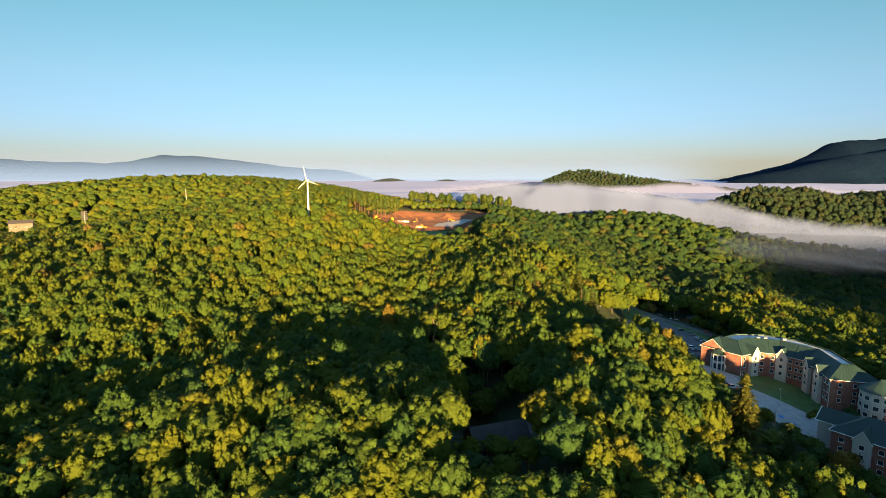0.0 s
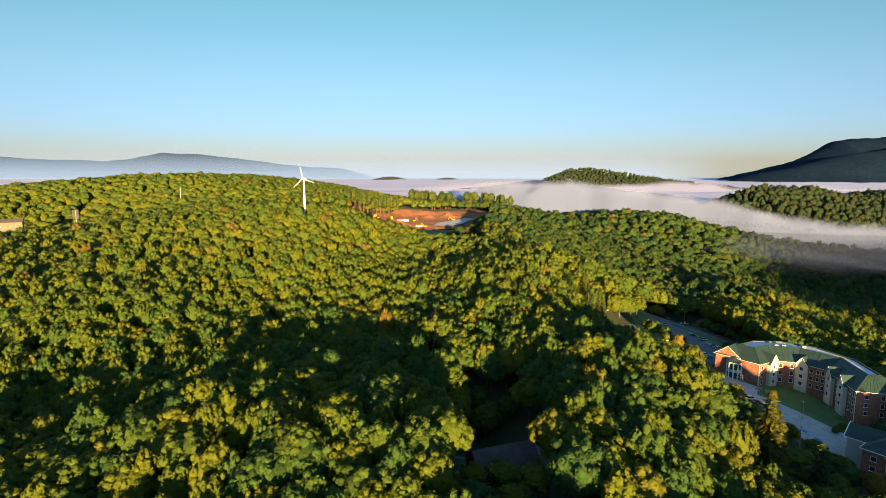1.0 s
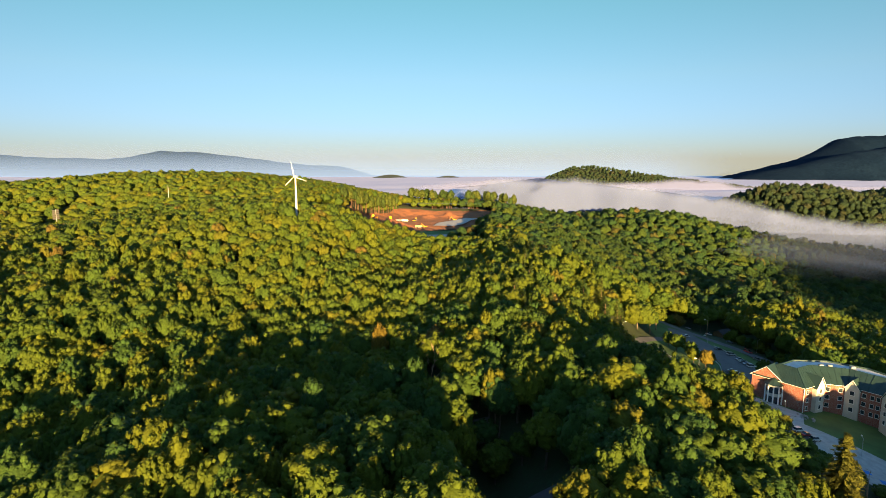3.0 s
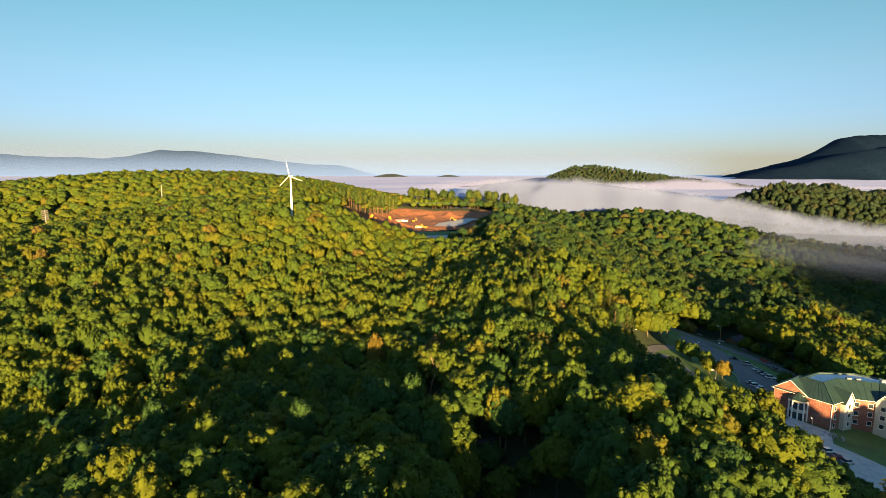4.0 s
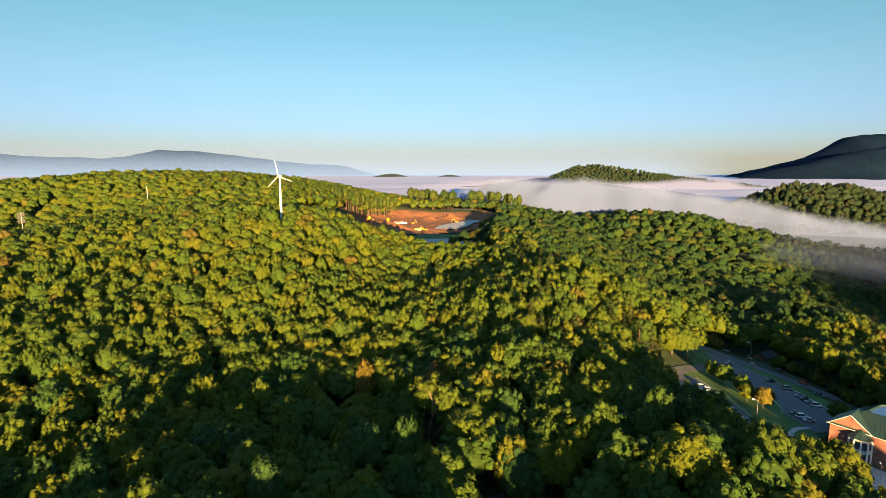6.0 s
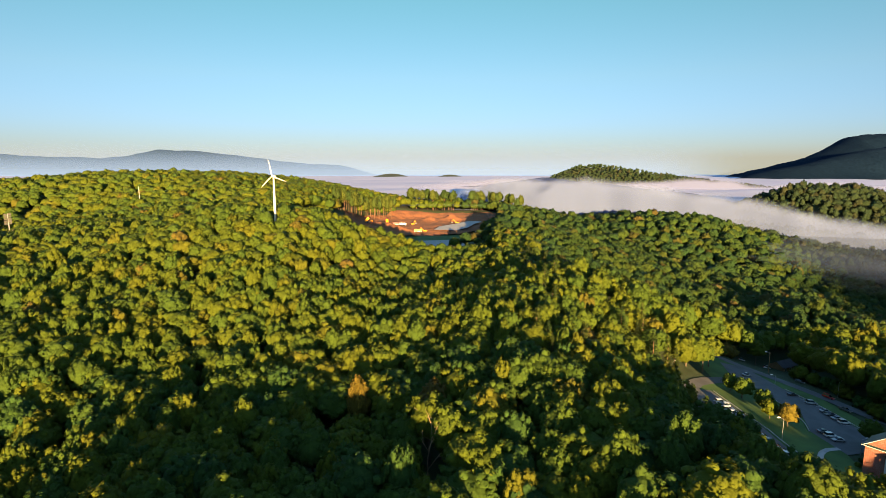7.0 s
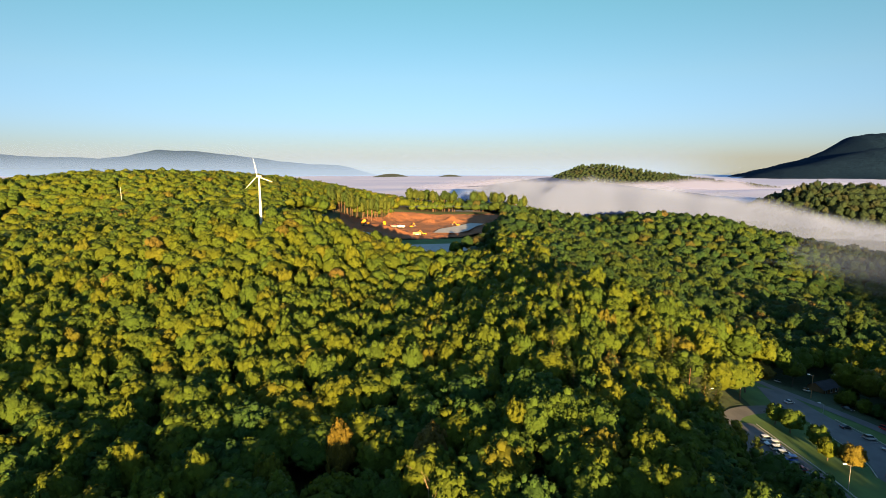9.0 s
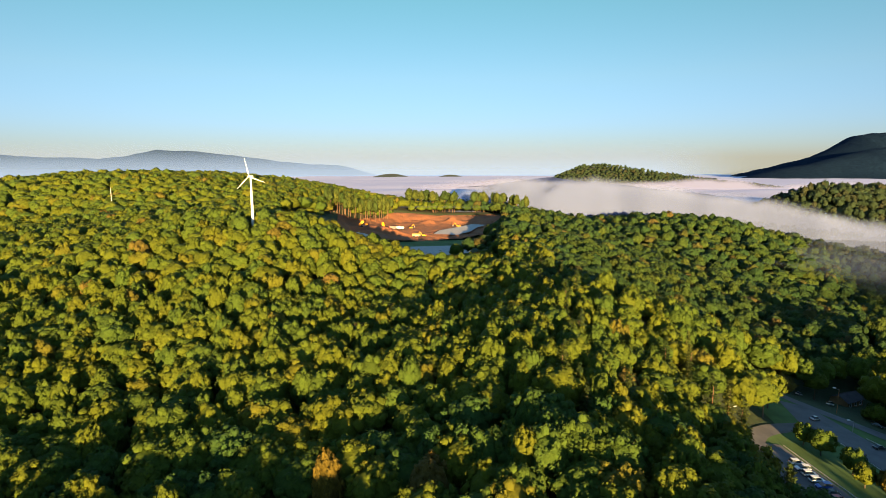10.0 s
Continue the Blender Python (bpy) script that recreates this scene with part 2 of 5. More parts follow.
HOLLOWS = [
    (500, 600, -38.4, 170), (309, 828, -13.7, 170), (-30, 660, -14.2, 35), (-450, 620, -44.0, 100), (200, 415, -7.2, 35), (-40, 740, -11.4, 60),
    (1000, 400, -29.1, 300), (-153, 243, -10.7, 60), (-20, 600, -17.8, 35), (450, 300, -24.3, 170), (20, 700, -10.0, 35), (17, 205, -9.2, 35),
    (700, 800, -21.7, 100), (158, 502, -9.7, 60), (5, 420, -9.5, 35), (154, 182, -8.0, 26), (-50, 235, -5.0, 45), (5, 228, -4.0, 35), (-15, 228, -6.0, 45), (-17, 160, -2.9, 24), (57, 163, -0.8, 24), (0, 222, 5.0, 32), (-50, 225, 5.1, 35), (35, 205, -1.6, 25), (34, 126, 1.5, 30), (75, 205, 1.2, 25),
    (-10, 265, 2.3, 35), (90, 150, -2.7, 30), (0, 330, -3.5, 40), (-80, 320, -1.3, 40), (45, 320, -0.8, 35), (40, 270, 2.8, 30), (-15, 540, -9.0, 60), (-95, 612, -14.0, 34),
]
ROLLS = [
    (15, 195, 3.4, 45), (15, 370, 6.1, 45), (36, 234, 5.0, 28), (228, 450, 7.0, 28), (-180, 306, 5.3, 28), (84, 138, -6.0, 28), (180, 426, -4.6, 28), (36, 330, 5.2, 28), (50, 440, 4.5, 45),
    (-60, 186, 3.5, 28), (-228, 498, 3.8, 28), (-132, 210, -3.5, 28), (60, 210, 8.5, 28), (108, 354, -3.5, 28), (12, 138, 4.1, 28), (-84, 426, 3.2, 28), (228, 426, 6.6, 28), (84, 402, 4.1, 28), (84, 282, -5.7, 28), (36, 282, 3.6, 28),
    # (-110, 40): unseen ground lowered to let low sun reach the trees beyond
    (345, 690, 10, 32), (440, 700, -10, 45), (510, 990, 36, 45), (16, 192, -9, 13), (-110, 40, -14, 60),
]
RIDGE = [(640, 2040, 12, 120), (430, 2050, 74, 85), (560, 2040, 48, 75), (690, 2020, 40, 90), (840, 2000, 34, 100), (1020, 1990, 24, 110), (-440, 4000, 64, 110), (-330, 4020, 40, 90), (30, 4200, 60, 100)]


def land(x, y):
    x, y = np.asarray(x, float), np.asarray(y, float)
    z = np.zeros(np.broadcast(x, y).shape)
    for cx, cy, h, s in HILLS + HOLLOWS + ROLLS + RIDGE:
        z = z + h * np.exp(-((x - cx) ** 2 + (y - cy) ** 2) / (2 * s * s))
    # the levelled platform of the building site
    level = 20 + (y - 650) * 0.041 + 0.1 * np.maximum(0, -45 - x)
    inner = np.clip((x + 128) / 28, 0, 1) * np.clip((62 - x) / 26, 0, 1) * np.clip((y - 622) / 30, 0, 1) * np.clip((915 - y) / 30, 0, 1)
    inner = inner * inner * (3 - 2 * inner)
    return z * (1 - inner) + level * inner


def lines(lo, hi, fine_lo, fine_hi, step, grow=1.22):
    """Grid lines: even in the middle, wider and wider outside."""
    mid = list(np.arange(fine_lo, fine_hi + step / 2, step))
    a, s = [], step
    while (a[0] if a else mid[0]) > lo:
        s *= grow
        a.insert(0, (a[0] if a else mid[0]) - s)
    s = step
    while mid[-1] < hi:
        s *= grow
        mid.append(mid[-1] + s)
    return np.array(a + mid)


GX, GY = lines(-6000, 6000, -460, 660, 7.0, 1.12), lines(-3000, 5200, 60, 1100, 7.0, 1.12)
GZ = land(GX[:, None], GY[None, :])


def height(x, y):
    """The ground's height as its sheet has it."""
    x, y = np.asarray(x, float), np.asarray(y, float)
    i = np.clip(np.searchsorted(GX, x) - 1, 0, len(GX) - 2)
    j = np.clip(np.searchsorted(GY, y) - 1, 0, len(GY) - 2)
    u, v = (x - GX[i]) / (GX[i + 1] - GX[i]), (y - GY[j]) / (GY[j + 1] - GY[j])
    return (GZ[i, j] * (1 - u) + GZ[i + 1, j] * u) * (1 - v) + (GZ[i, j + 1] * (1 - u) + GZ[i + 1, j + 1] * u) * v


def build_ground():
    nx, ny = len(GX), len(GY)
    xx, yy = np.meshgrid(GX, GY, indexing="ij")
    verts = np.stack([xx, yy, GZ], -1).reshape(-1, 3)
    i, j = np.meshgrid(np.arange(nx - 1), np.arange(ny - 1), indexing="ij")
    a = (i * ny + j).ravel()
    ground = new("ground", quick_mesh("ground", verts, np.stack([a, a + ny, a + ny + 1, a + 1], 1), [M_GROUND], smooth=True))
    tagged(ground, "rolling wooded ground with leaf litter and rough grass", "ground", kind="structure")


build_ground()


def range_mesh(name, crest, y_mid, y_wide, x0, x1, nx, ny, rough, seed, label):
    """A mountain range as a sheet of its own: the height of its crest along x, falling away on both sides."""
    xs, ys = np.linspace(x0, x1, nx), np.linspace(y_mid - 2.2 * y_wide, y_mid + 1.2 * y_wide, ny)
    top = np.interp(xs, [c[0] for c in crest], [c[1] for c in crest])
    xx, yy = np.meshgrid(xs, ys, indexing="ij")
    fine = np.array([[noise.fractal(Vector((x / 420 + seed, y / 420, 0.3)), 0.8, 2.1, 6) for y in ys] for x in xs])
    edge = np.array([noise.fractal(Vector((x / 150 + seed, 0.7, 0.3)), 0.8, 2.1, 4) for x in xs])
    fall = np.exp(-(((yy - y_mid) / y_wide) ** 2))
    z = -40 + (top + 40 + edge * rough * 0.35)[:, None] * fall + fine * rough * np.clip(fall * 3, 0, 1) * (1 - 0.85 * fall ** 3)
    verts = np.stack([xx, yy, z], -1).reshape(-1, 3)
    i, j = np.meshgrid(np.arange(nx - 1), np.arange(ny - 1), indexing="ij")
    a = (i * ny + j).ravel()
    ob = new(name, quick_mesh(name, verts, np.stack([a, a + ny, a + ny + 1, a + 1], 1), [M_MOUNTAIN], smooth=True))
    return tagged(ob, label, "mountain", kind="structure")


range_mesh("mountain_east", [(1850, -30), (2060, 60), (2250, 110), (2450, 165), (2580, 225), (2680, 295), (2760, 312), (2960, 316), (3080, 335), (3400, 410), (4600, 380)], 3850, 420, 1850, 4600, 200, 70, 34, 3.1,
           "steep wooded mountain with a rocky brow, haze and shade put into its colour")
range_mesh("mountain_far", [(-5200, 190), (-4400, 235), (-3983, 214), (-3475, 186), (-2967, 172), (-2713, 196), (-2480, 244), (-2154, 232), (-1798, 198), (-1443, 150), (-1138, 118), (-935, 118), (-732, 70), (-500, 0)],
           4900, 130, -5200, -500, 230, 26, 16, 7.7, "long wooded mountain range above the mist, blue haze put into its colour")
range_mesh("mountain_spur", [(1700, 20), (1916, 78), (2104, 108), (2275, 152), (2445, 192), (2677, 228), (3200, 320), (4200, 300)], 3400, 300, 1700, 4200, 160, 50, 24, 5.5, "wooded spur before the steep mountain, haze and shade put into its colour")
# unseen ridge, added so that its shadow falls on the eastern valley
range_mesh("shade_ridge", [(120, 0), (190, 90), (230, 130), (270, 154), (320, 165), (420, 175), (600, 188), (1000, 205), (1800, 150), (2200, 0)], 0, 220, 120, 2200, 150, 30, 6, 5.2, "unseen ridge added in the south to shade the valley").matrix_basis = pose(205, -1500, 0)


# ---- trees ----
def ico_arrays(sub):
    bm = bmesh.new()
    bmesh.ops.create_icosphere(bm, subdivisions=sub, radius=1.0)
    bm.verts.ensure_lookup_table()
    v = np.array([p.co for p in bm.verts])
    f = np.array([[q.index for q in p.verts] for p in bm.faces])
    bm.free()
    return v, f


BODY = {sub: ico_arrays(sub) for sub in (1, 2)}


def crown_arrays(rng, high, radius, low, clumps, sprays, leaf, top=1.0, ragged=0.5):
    """A crown of rounded leaf clumps round a dark heart, each clump set with leaf sprays. Returns verts, quads, tris."""
    zc, up, down = low + (high - low) * 0.45, (high - low) * 0.55, (high - low) * 0.45
    golden = math.pi * (3 - math.sqrt(5))
    k = np.arange(clumps)
    u = np.clip(1 - 1.5 * (k + 0.5) / clumps + rng.normal(0, 0.07, clumps), -0.6, 0.98)
    a = golden * k + rng.normal(0, 0.3, clumps)
    ring = np.sqrt(1 - u * u)
    out = np.stack([ring * np.cos(a), ring * np.sin(a), u], 1)
    rc = rng.uniform(0.2, 0.34, clumps) * (26 / clumps) ** 0.5
    uneven = 1 + 0.16 * np.sin(a * 2 + rng.uniform(0, 6)) * ring + rng.normal(0, 0.06, clumps)
    at = out * ((1.0 - rc * 0.8) * uneven)[:, None]

    def place(p):
        narrow = 1 - 0.42 * (top - 1) * np.clip(p[:, 2:], -0.2, 1) * 1.5
        return np.concatenate([p[:, :2] * radius * narrow, zc + p[:, 2:] * np.where(p[:, 2:] > 0, up, down)], 1)

    hv, ht = BODY[2]
    verts, tris, n = [place(hv * rng.uniform(0.76 if clumps > 12 else 0.62, 0.9 if clumps > 12 else 1.06, (len(hv), 1)))], [ht], len(hv)
    bv, bt = BODY[1]
    for i in range(clumps):
        p = bv * rng.uniform(0.72, 1.0, (len(bv), 1)) * rc[i]
        f = bt[(bv[bt].mean(1) @ out[i]) > -0.35]
        verts.append(place(at[i] + p))
        tris.append(f + n)
        n += len(bv)
    d = rng.normal(size=(clumps, sprays * 3, 3)) + out[:, None] * 0.6 + [0, 0, 0.25]
    d /= np.linalg.norm(d, axis=2)[:, :, None]
    d = d[:, :sprays].reshape(-1, 3)
    own = np.repeat(k, sprays)
    p = place(at[own] + d * (rc[own] * rng.uniform(0.86, 1.16, len(own)))[:, None])
    nrm = 0.6 * d + 0.6 * out[own] + rng.normal(0, ragged, d.shape)
    nrm /= np.linalg.norm(nrm, axis=1)[:, None]
    t = np.cross(nrm, rng.normal(size=nrm.shape))
    t /= np.linalg.norm(t, axis=1)[:, None]
    b = np.cross(nrm, t)
    s = leaf * rng.uniform(0.55, 1.35, (len(p), 1))
    fold = nrm * s * rng.uniform(-0.2, 0.4, (len(p), 1))
    w = rng.uniform(0.5, 0.85, (len(p), 1))
    q = np.stack([p - t * s, p - b * s * w + fold, p + t * s * rng.uniform(0.8, 1.2, (len(p), 1)), p + b * s * w + fold], 1)
    return np.concatenate(verts + [q.reshape(-1, 3)]), (np.arange(len(p) * 4) + n).reshape(-1, 4), np.concatenate(tris)


def trunk_mesh(name, rng, high, radius, crown_low, mat, limbs=6, girth=1.0):
    bm = bmesh.new()
    r = (0.018 * high + 0.06) * girth
    lean = Vector((rng.normal(0, 0.02), rng.normal(0, 0.02), 0)) * high
    mid = Vector((0, 0, crown_low)) + lean * 0.5
    tube(bm, (0, 0, -1.2), (0, 0, 0.5), r * 1.6, r, 7)
    tube(bm, (0, 0, 0.5), mid, r, r * 0.75, 7)
    tip = Vector((0, 0, high * 0.86)) + lean
    tube(bm, mid, tip, r * 0.75, r * 0.2, 6)
    for k in range(limbs):
        a = 2.4 * k + rng.normal(0, 0.3)
        s = mid.lerp(tip, 0.05 + 0.75 * k / limbs)
        e = s + Vector((math.cos(a), math.sin(a), 0.75)) * radius * rng.uniform(0.5, 0.72)
        tube(bm, s, e, r * 0.38, r * 0.1, 5)
    me = bpy.data.meshes.new(name)
    bm.to_mesh(me)
    bm.free()
    me.materials.append(mat)
    return me


SPECIES = {  # height, crown radius, crown's foot, narrowness of the top, label
    "oak_tree": (19.5, 7.2, 7.0, 1.0, "broad oak with a rounded, lobed green crown in leaf"),
    "maple_tree": (20.0, 6.2, 6.5, 1.15, "maple with a dense oval green crown in leaf"),
    "tulip_tree": (21.0, 5.4, 6.5, 1.35, "tall narrow tulip tree with a light green crown"),
}
KINDS = list(SPECIES)
NEAR, FINE, MID, FAR, TINY = {}, [], [], [], []


def make_tree_models():
    for kind, (high, radius, low, top, label) in SPECIES.items():
        NEAR[kind] = []
        for k in range(5):
            rng = np.random.default_rng(100 * len(NEAR) + k)
            v, q, t = crown_arrays(rng, high, radius * rng.uniform(0.92, 1.12), low, 46, 15, 0.42, top, 0.3)
            NEAR[kind].append((quick_mesh("crown", v, q, [M_LEAF], t), trunk_mesh("trunk", rng, high, radius, low, M_BARK)))
            rng = np.random.default_rng(900 + 100 * len(NEAR) + k)
            FINE.append(crown_arrays(rng, high, radius, low, 20, 9, 0.56, top, 0.25))
            MID.append(crown_arrays(rng, high, radius, low, 11, 6, 0.75, top, 0.3))
            TINY.append(crown_arrays(rng, high, radius * 0.9, low, 5, 6, 0.95, top, 0.75))
            FAR.append(crown_arrays(rng, high, radius, low, 6, 4, 1.0, top, 0.3))


make_tree_models()
YOUNG_MAPLE = []
for k in range(3):
    rng = np.random.default_rng(60 + k)
    v, q, t = crown_arrays(rng, 9.0, 3.7, 1.4, 20, 16, 0.36, 1.1, 0.5)
    YOUNG_MAPLE.append((quick_mesh("crown", v, q, [M_LEAF], t), trunk_mesh("trunk", rng, 9.0, 3.4, 1.8, M_BARK)))


def inside(poly, x, y):
    """Which of the points lie inside a polygon."""
    x, y = np.asarray(x), np.asarray(y)
    odd = np.zeros(x.shape, bool)
    for (ax, ay), (bx, by) in zip(poly, poly[1:] + poly[:1]):
        if ay != by:
            odd ^= ((ay > y) != (by > y)) & (x < (bx - ax) * (y - ay) / (by - ay) + ax)
    return odd


CLEARINGS = {
    "car_park": [(92, 337), (91, 300), (93, 262), (100, 236), (118, 220), (132, 206), (140, 196), (136, 180), (144, 160), (182, 168), (200, 190), (200, 292), (176, 300), (178, 352), (166, 392), (124, 392), (114, 344)],
    "hollow_yard": [(4, 146), (28, 146), (34, 170), (36, 196), (8, 198), (2, 170)],
    "building_site": [(-116, 690), (-104, 660), (-62, 650), (-42, 628), (20, 628), (32, 660), (46, 720), (64, 800), (74, 870), (60, 900), (-60, 900), (-74, 866), (-132, 790), (-122, 740)],
    "hollow_lane": [(1, 216), (14, 216), (14, 229), (1, 229)],
    "left_yard": [(-395, 575), (-370, 575), (-370, 600), (-395, 600)],
    "house_yard": [(158, 380), (196, 378), (202, 396), (200, 414), (178, 414)],
    "turbine": [(-130, 503), (-118, 503), (-118, 515), (-130, 515)],
    "valley": [(318, 588), (352, 592), (350, 612), (316, 610)],
}
SPOTS = [(-5, 250), (-5, 243), (-88, 233), (-86, 226), (-28, 276), (-28, 268), (101, 176), (97, 168), (-122, 500)]  # single trees stand here
LOW_BELT = [(76, 350), (84, 290), (88, 240), (104, 205), (116, 190), (134, 180), (150, 200), (128, 232), (104, 262), (98, 340)]
YOUNG = [(126, 262), (90, 190), (84, 150), (98, 150), (140, 246)]


def low_belt(x, y):
    """Younger, lower trees between the wood and the car parks."""
    if inside([(102, 188), (128, 204), (142, 182), (124, 146), (98, 150)], x, y):
        return 0.36
    if inside([(3, 116), (26, 116), (30, 146), (3, 146)], x, y):
        return 0.45
    if inside([(4, 150), (26, 150), (28, 212), (6, 214)], x, y):
        return 0.55
    if inside([(-150, 570), (-75, 540), (-75, 690), (-125, 720), (-150, 700)], x, y):
        return 0.45
    if inside([(-75, 520), (40, 520), (40, 612), (-80, 645)], x, y):
        return 0.45
    if inside([(104, 150), (112, 116), (150, 116), (168, 165), (134, 182), (116, 190)], x, y):
        return 0.5
    return 0.42 if inside(YOUNG, x, y) else 0.24 if inside(LOW_BELT, x, y) else 1.0


def tallness(rng, x, y):
    """Even-aged canopy that swells and dips gently, with here and there a tree standing out."""
    swell = 0.05 * math.sin(x / 17 + 1.3 * math.sin(y / 29)) + 0.04 * math.sin(y / 23 + x / 41)
    return 1 + swell + float(rng.uniform(-0.08, 0.06)) + (0.14 if rng.random() < 0.08 else 0.0)


def scatter(x0, x1, y0, y1, step, seed, wide=0.86, margin=34.0):
    rng = np.random.default_rng(seed)
    gx, gy = np.meshgrid(np.arange(x0, x1, step), np.arange(y0, y1, step * 0.87), indexing="ij")
    gx = gx + (np.arange(gx.shape[1]) % 2)[None, :] * step / 2
    x = (gx + rng.uniform(-0.46, 0.46, gx.shape) * step).ravel()
    y = (gy + rng.uniform(-0.46, 0.46, gy.shape) * step).ravel()
    keep = (np.abs(x) < wide * y + margin) & (y >= y0) & (y < y1)
    for px, py in SPOTS:
        keep &= np.hypot(x - px, y - py) > 5.5
    for poly in CLEARINGS.values():
        keep &= ~inside(poly, x, y)
    return x[keep], y[keep], rng


def near_woods():
    x, y, rng = scatter(-300, 300, 84, 300, 9.4, 11, 0.84, 26.0)
    z = height(x, y)
    for k in range(len(x)):
        kind = KINDS[int(rng.choice(3, p=[0.42, 0.36, 0.22]))]
        crown, trunk = NEAR[kind][int(rng.integers(5))]
        low = low_belt(x[k], y[k])
        s, h = float(rng.uniform(0.76, 1.2)), tallness(rng, x[k], y[k])
        plant(kind, crown, trunk, x[k], y[k], z[k] - 0.3, s * (0.35 + 0.65 * low), h * low, float(rng.uniform(0, 6.28)))


def plant(kind, crown, trunk, x, y, z, s, sz, turn, label="", crown_label=""):
    tree = new(kind)
    tree.empty_display_size = 0.5
    tagged(tree, label or SPECIES[kind][4], "tree", "trees of the wood")
    tree.matrix_basis = Matrix.LocRotScale((x, y, z), Euler((0, 0, turn)), (s, s, sz))
    mesh_part("trunk", trunk, tree)
    mesh_part("crown", crown, tree, crown_label)
    return tree


near_woods()


def joined_woods(name, models, x, y, rng, lo, hi, label, low=0.97, top=1.03, tones=(0.0, 1.0), mat=M_LEAF_FAR):
    """Woods too many to count, in one mesh."""
    verts, quads, tris, tone, n = [], [], [], [], 0
    z = height(x, y)
    for k in range(len(x)):
        v, q, t = models[int(rng.integers(len(models)))]
        belt = low_belt(x[k], y[k])
        s, a, zs = rng.uniform(lo, hi) * (0.35 + 0.65 * belt), rng.uniform(0, 6.28), rng.uniform(low, top) * belt * tallness(rng, x[k], y[k])
        c, d = math.cos(a) * s, math.sin(a) * s
        v = v @ np.array([[c, d, 0], [-d, c, 0], [0, 0, zs]]) + [x[k], y[k], z[k] - 0.3]
        verts.append(v)
        quads.append(q + n)
        tris.append(t + n)
        tone.append(np.full(len(v), rng.uniform(*tones)))
        n += len(v)
    ob = new(name, quick_mesh(name, np.concatenate(verts), np.concatenate(quads), [mat], np.concatenate(tris), tone=np.concatenate(tone)))
    return tagged(ob, label, "woods", kind="stuff")


nx, ny, rng = scatter(-420, 420, 300, 420, 9.4, 21)
joined_woods("woods_of_the_hollow", FINE, nx, ny, rng, 0.8, 1.15, "dense green broadleaf wood in leaf, filling a hollow", tones=(0.3, 1.0))
mx, my, rng = scatter(-560, 560, 420, 600, 9.6, 12)
west = mx < 75 + rng.normal(0, 12, len(mx))
joined_woods("woods", MID, mx[west], my[west], rng, 0.8, 1.15, "dense green broadleaf wood on the sunny hillside", 0.84, 0.94, tones=(0.3, 1.0))
joined_woods("mixed_woods", MID, mx[~west], my[~west], rng, 0.8, 1.15, "wood above the valley, dim light put into its leaf colour", 0.84, 1.0, mat=M_LEAF_EAST)
fx, fy, rng = scatter(-1150, 20, 600, 1200, 11.6, 13)
joined_woods("far_woods", FAR, fx, fy, rng, 0.9, 1.3, "sunlit broadleaf woods covering the farther hills", 0.7, 0.8, tones=(0.3, 1.0))
fx, fy, rng = scatter(20, 1150, 600, 1200, 11.4, 15)
beyond = fx + 0.35 * (fy - 800) > 440
joined_woods("valley_woods", FAR, fx[~beyond], fy[~beyond], rng, 0.85, 1.2, "broadleaf woods above the misty valley, dim light put into their leaf colour", 0.6, 0.95, mat=M_LEAF_EAST)
hx, hy, rng = scatter(250, 1150, 600, 1200, 9.2, 16)
beyond = hx + 0.35 * (hy - 800) > 440
joined_woods("hill_woods", TINY, hx[beyond], hy[beyond], rng, 0.8, 1.15, "woods on a hill behind the mist, haze put into their leaf colour", 0.6, 1.0, mat=M_LEAF_CREST)
rx, ry, rng = scatter(250, 1300, 1890, 2130, 11.5, 14)
joined_woods("ridge_woods", TINY, rx, ry, rng, 0.75, 1.1, "wooded crest rising out of the mist, haze put into its leaf colour", 0.5, 0.85, mat=M_LEAF_CREST)
BUSH = [crown_arrays(np.random.default_rng(40 + k), 7.0, 3.4, 0.0, 11, 8, 0.5, 1.0, 0.5) for k in range(4)]


def edge_of(poly, step, seed):
    """Points just outside a clearing, all along its edge."""
    rng = np.random.default_rng(seed)
    pts = []
    for (ax, ay), (bx, by) in zip(poly, poly[1:] + poly[:1]):
        n = max(1, int(math.hypot(bx - ax, by - ay) / step))
        for k in range(n):
            u = (k + rng.uniform(0, 1)) / n
            pts.append((ax + (bx - ax) * u + rng.normal(0, 1.8), ay + (by - ay) * u + rng.normal(0, 1.8)))
    x, y = np.array(pts).T
    out = ~inside(poly, x, y)
    return x[out], y[out], rng


ex, ey, rng = edge_of(CLEARINGS["car_park"], 2.6, 31)
east = (ex > 126) & (ey > 225) & (np.abs(ex - 188) + np.abs(ey - 395) > 34)
joined_woods("thicket", BUSH, ex[east], ey[east], rng, 0.8, 1.2, "leafy green thicket along the edge of a clearing", 0.7, 1.3)
# unseen wood added beside the view so its shadows reach the visible trees
bx, by, rng = scatter(-420, 420, -40, 420, 11.4, 16, 0.84, 140.0)
beside = (by < 84) | (np.abs(bx) > np.where(by > 300, 0.86 * by + 34, 0.84 * by + 26))
joined_woods("woods_beside", FAR, bx[beside], by[beside], rng, 0.9, 1.25, "broadleaf wood in leaf running on out of view beside the hollow")


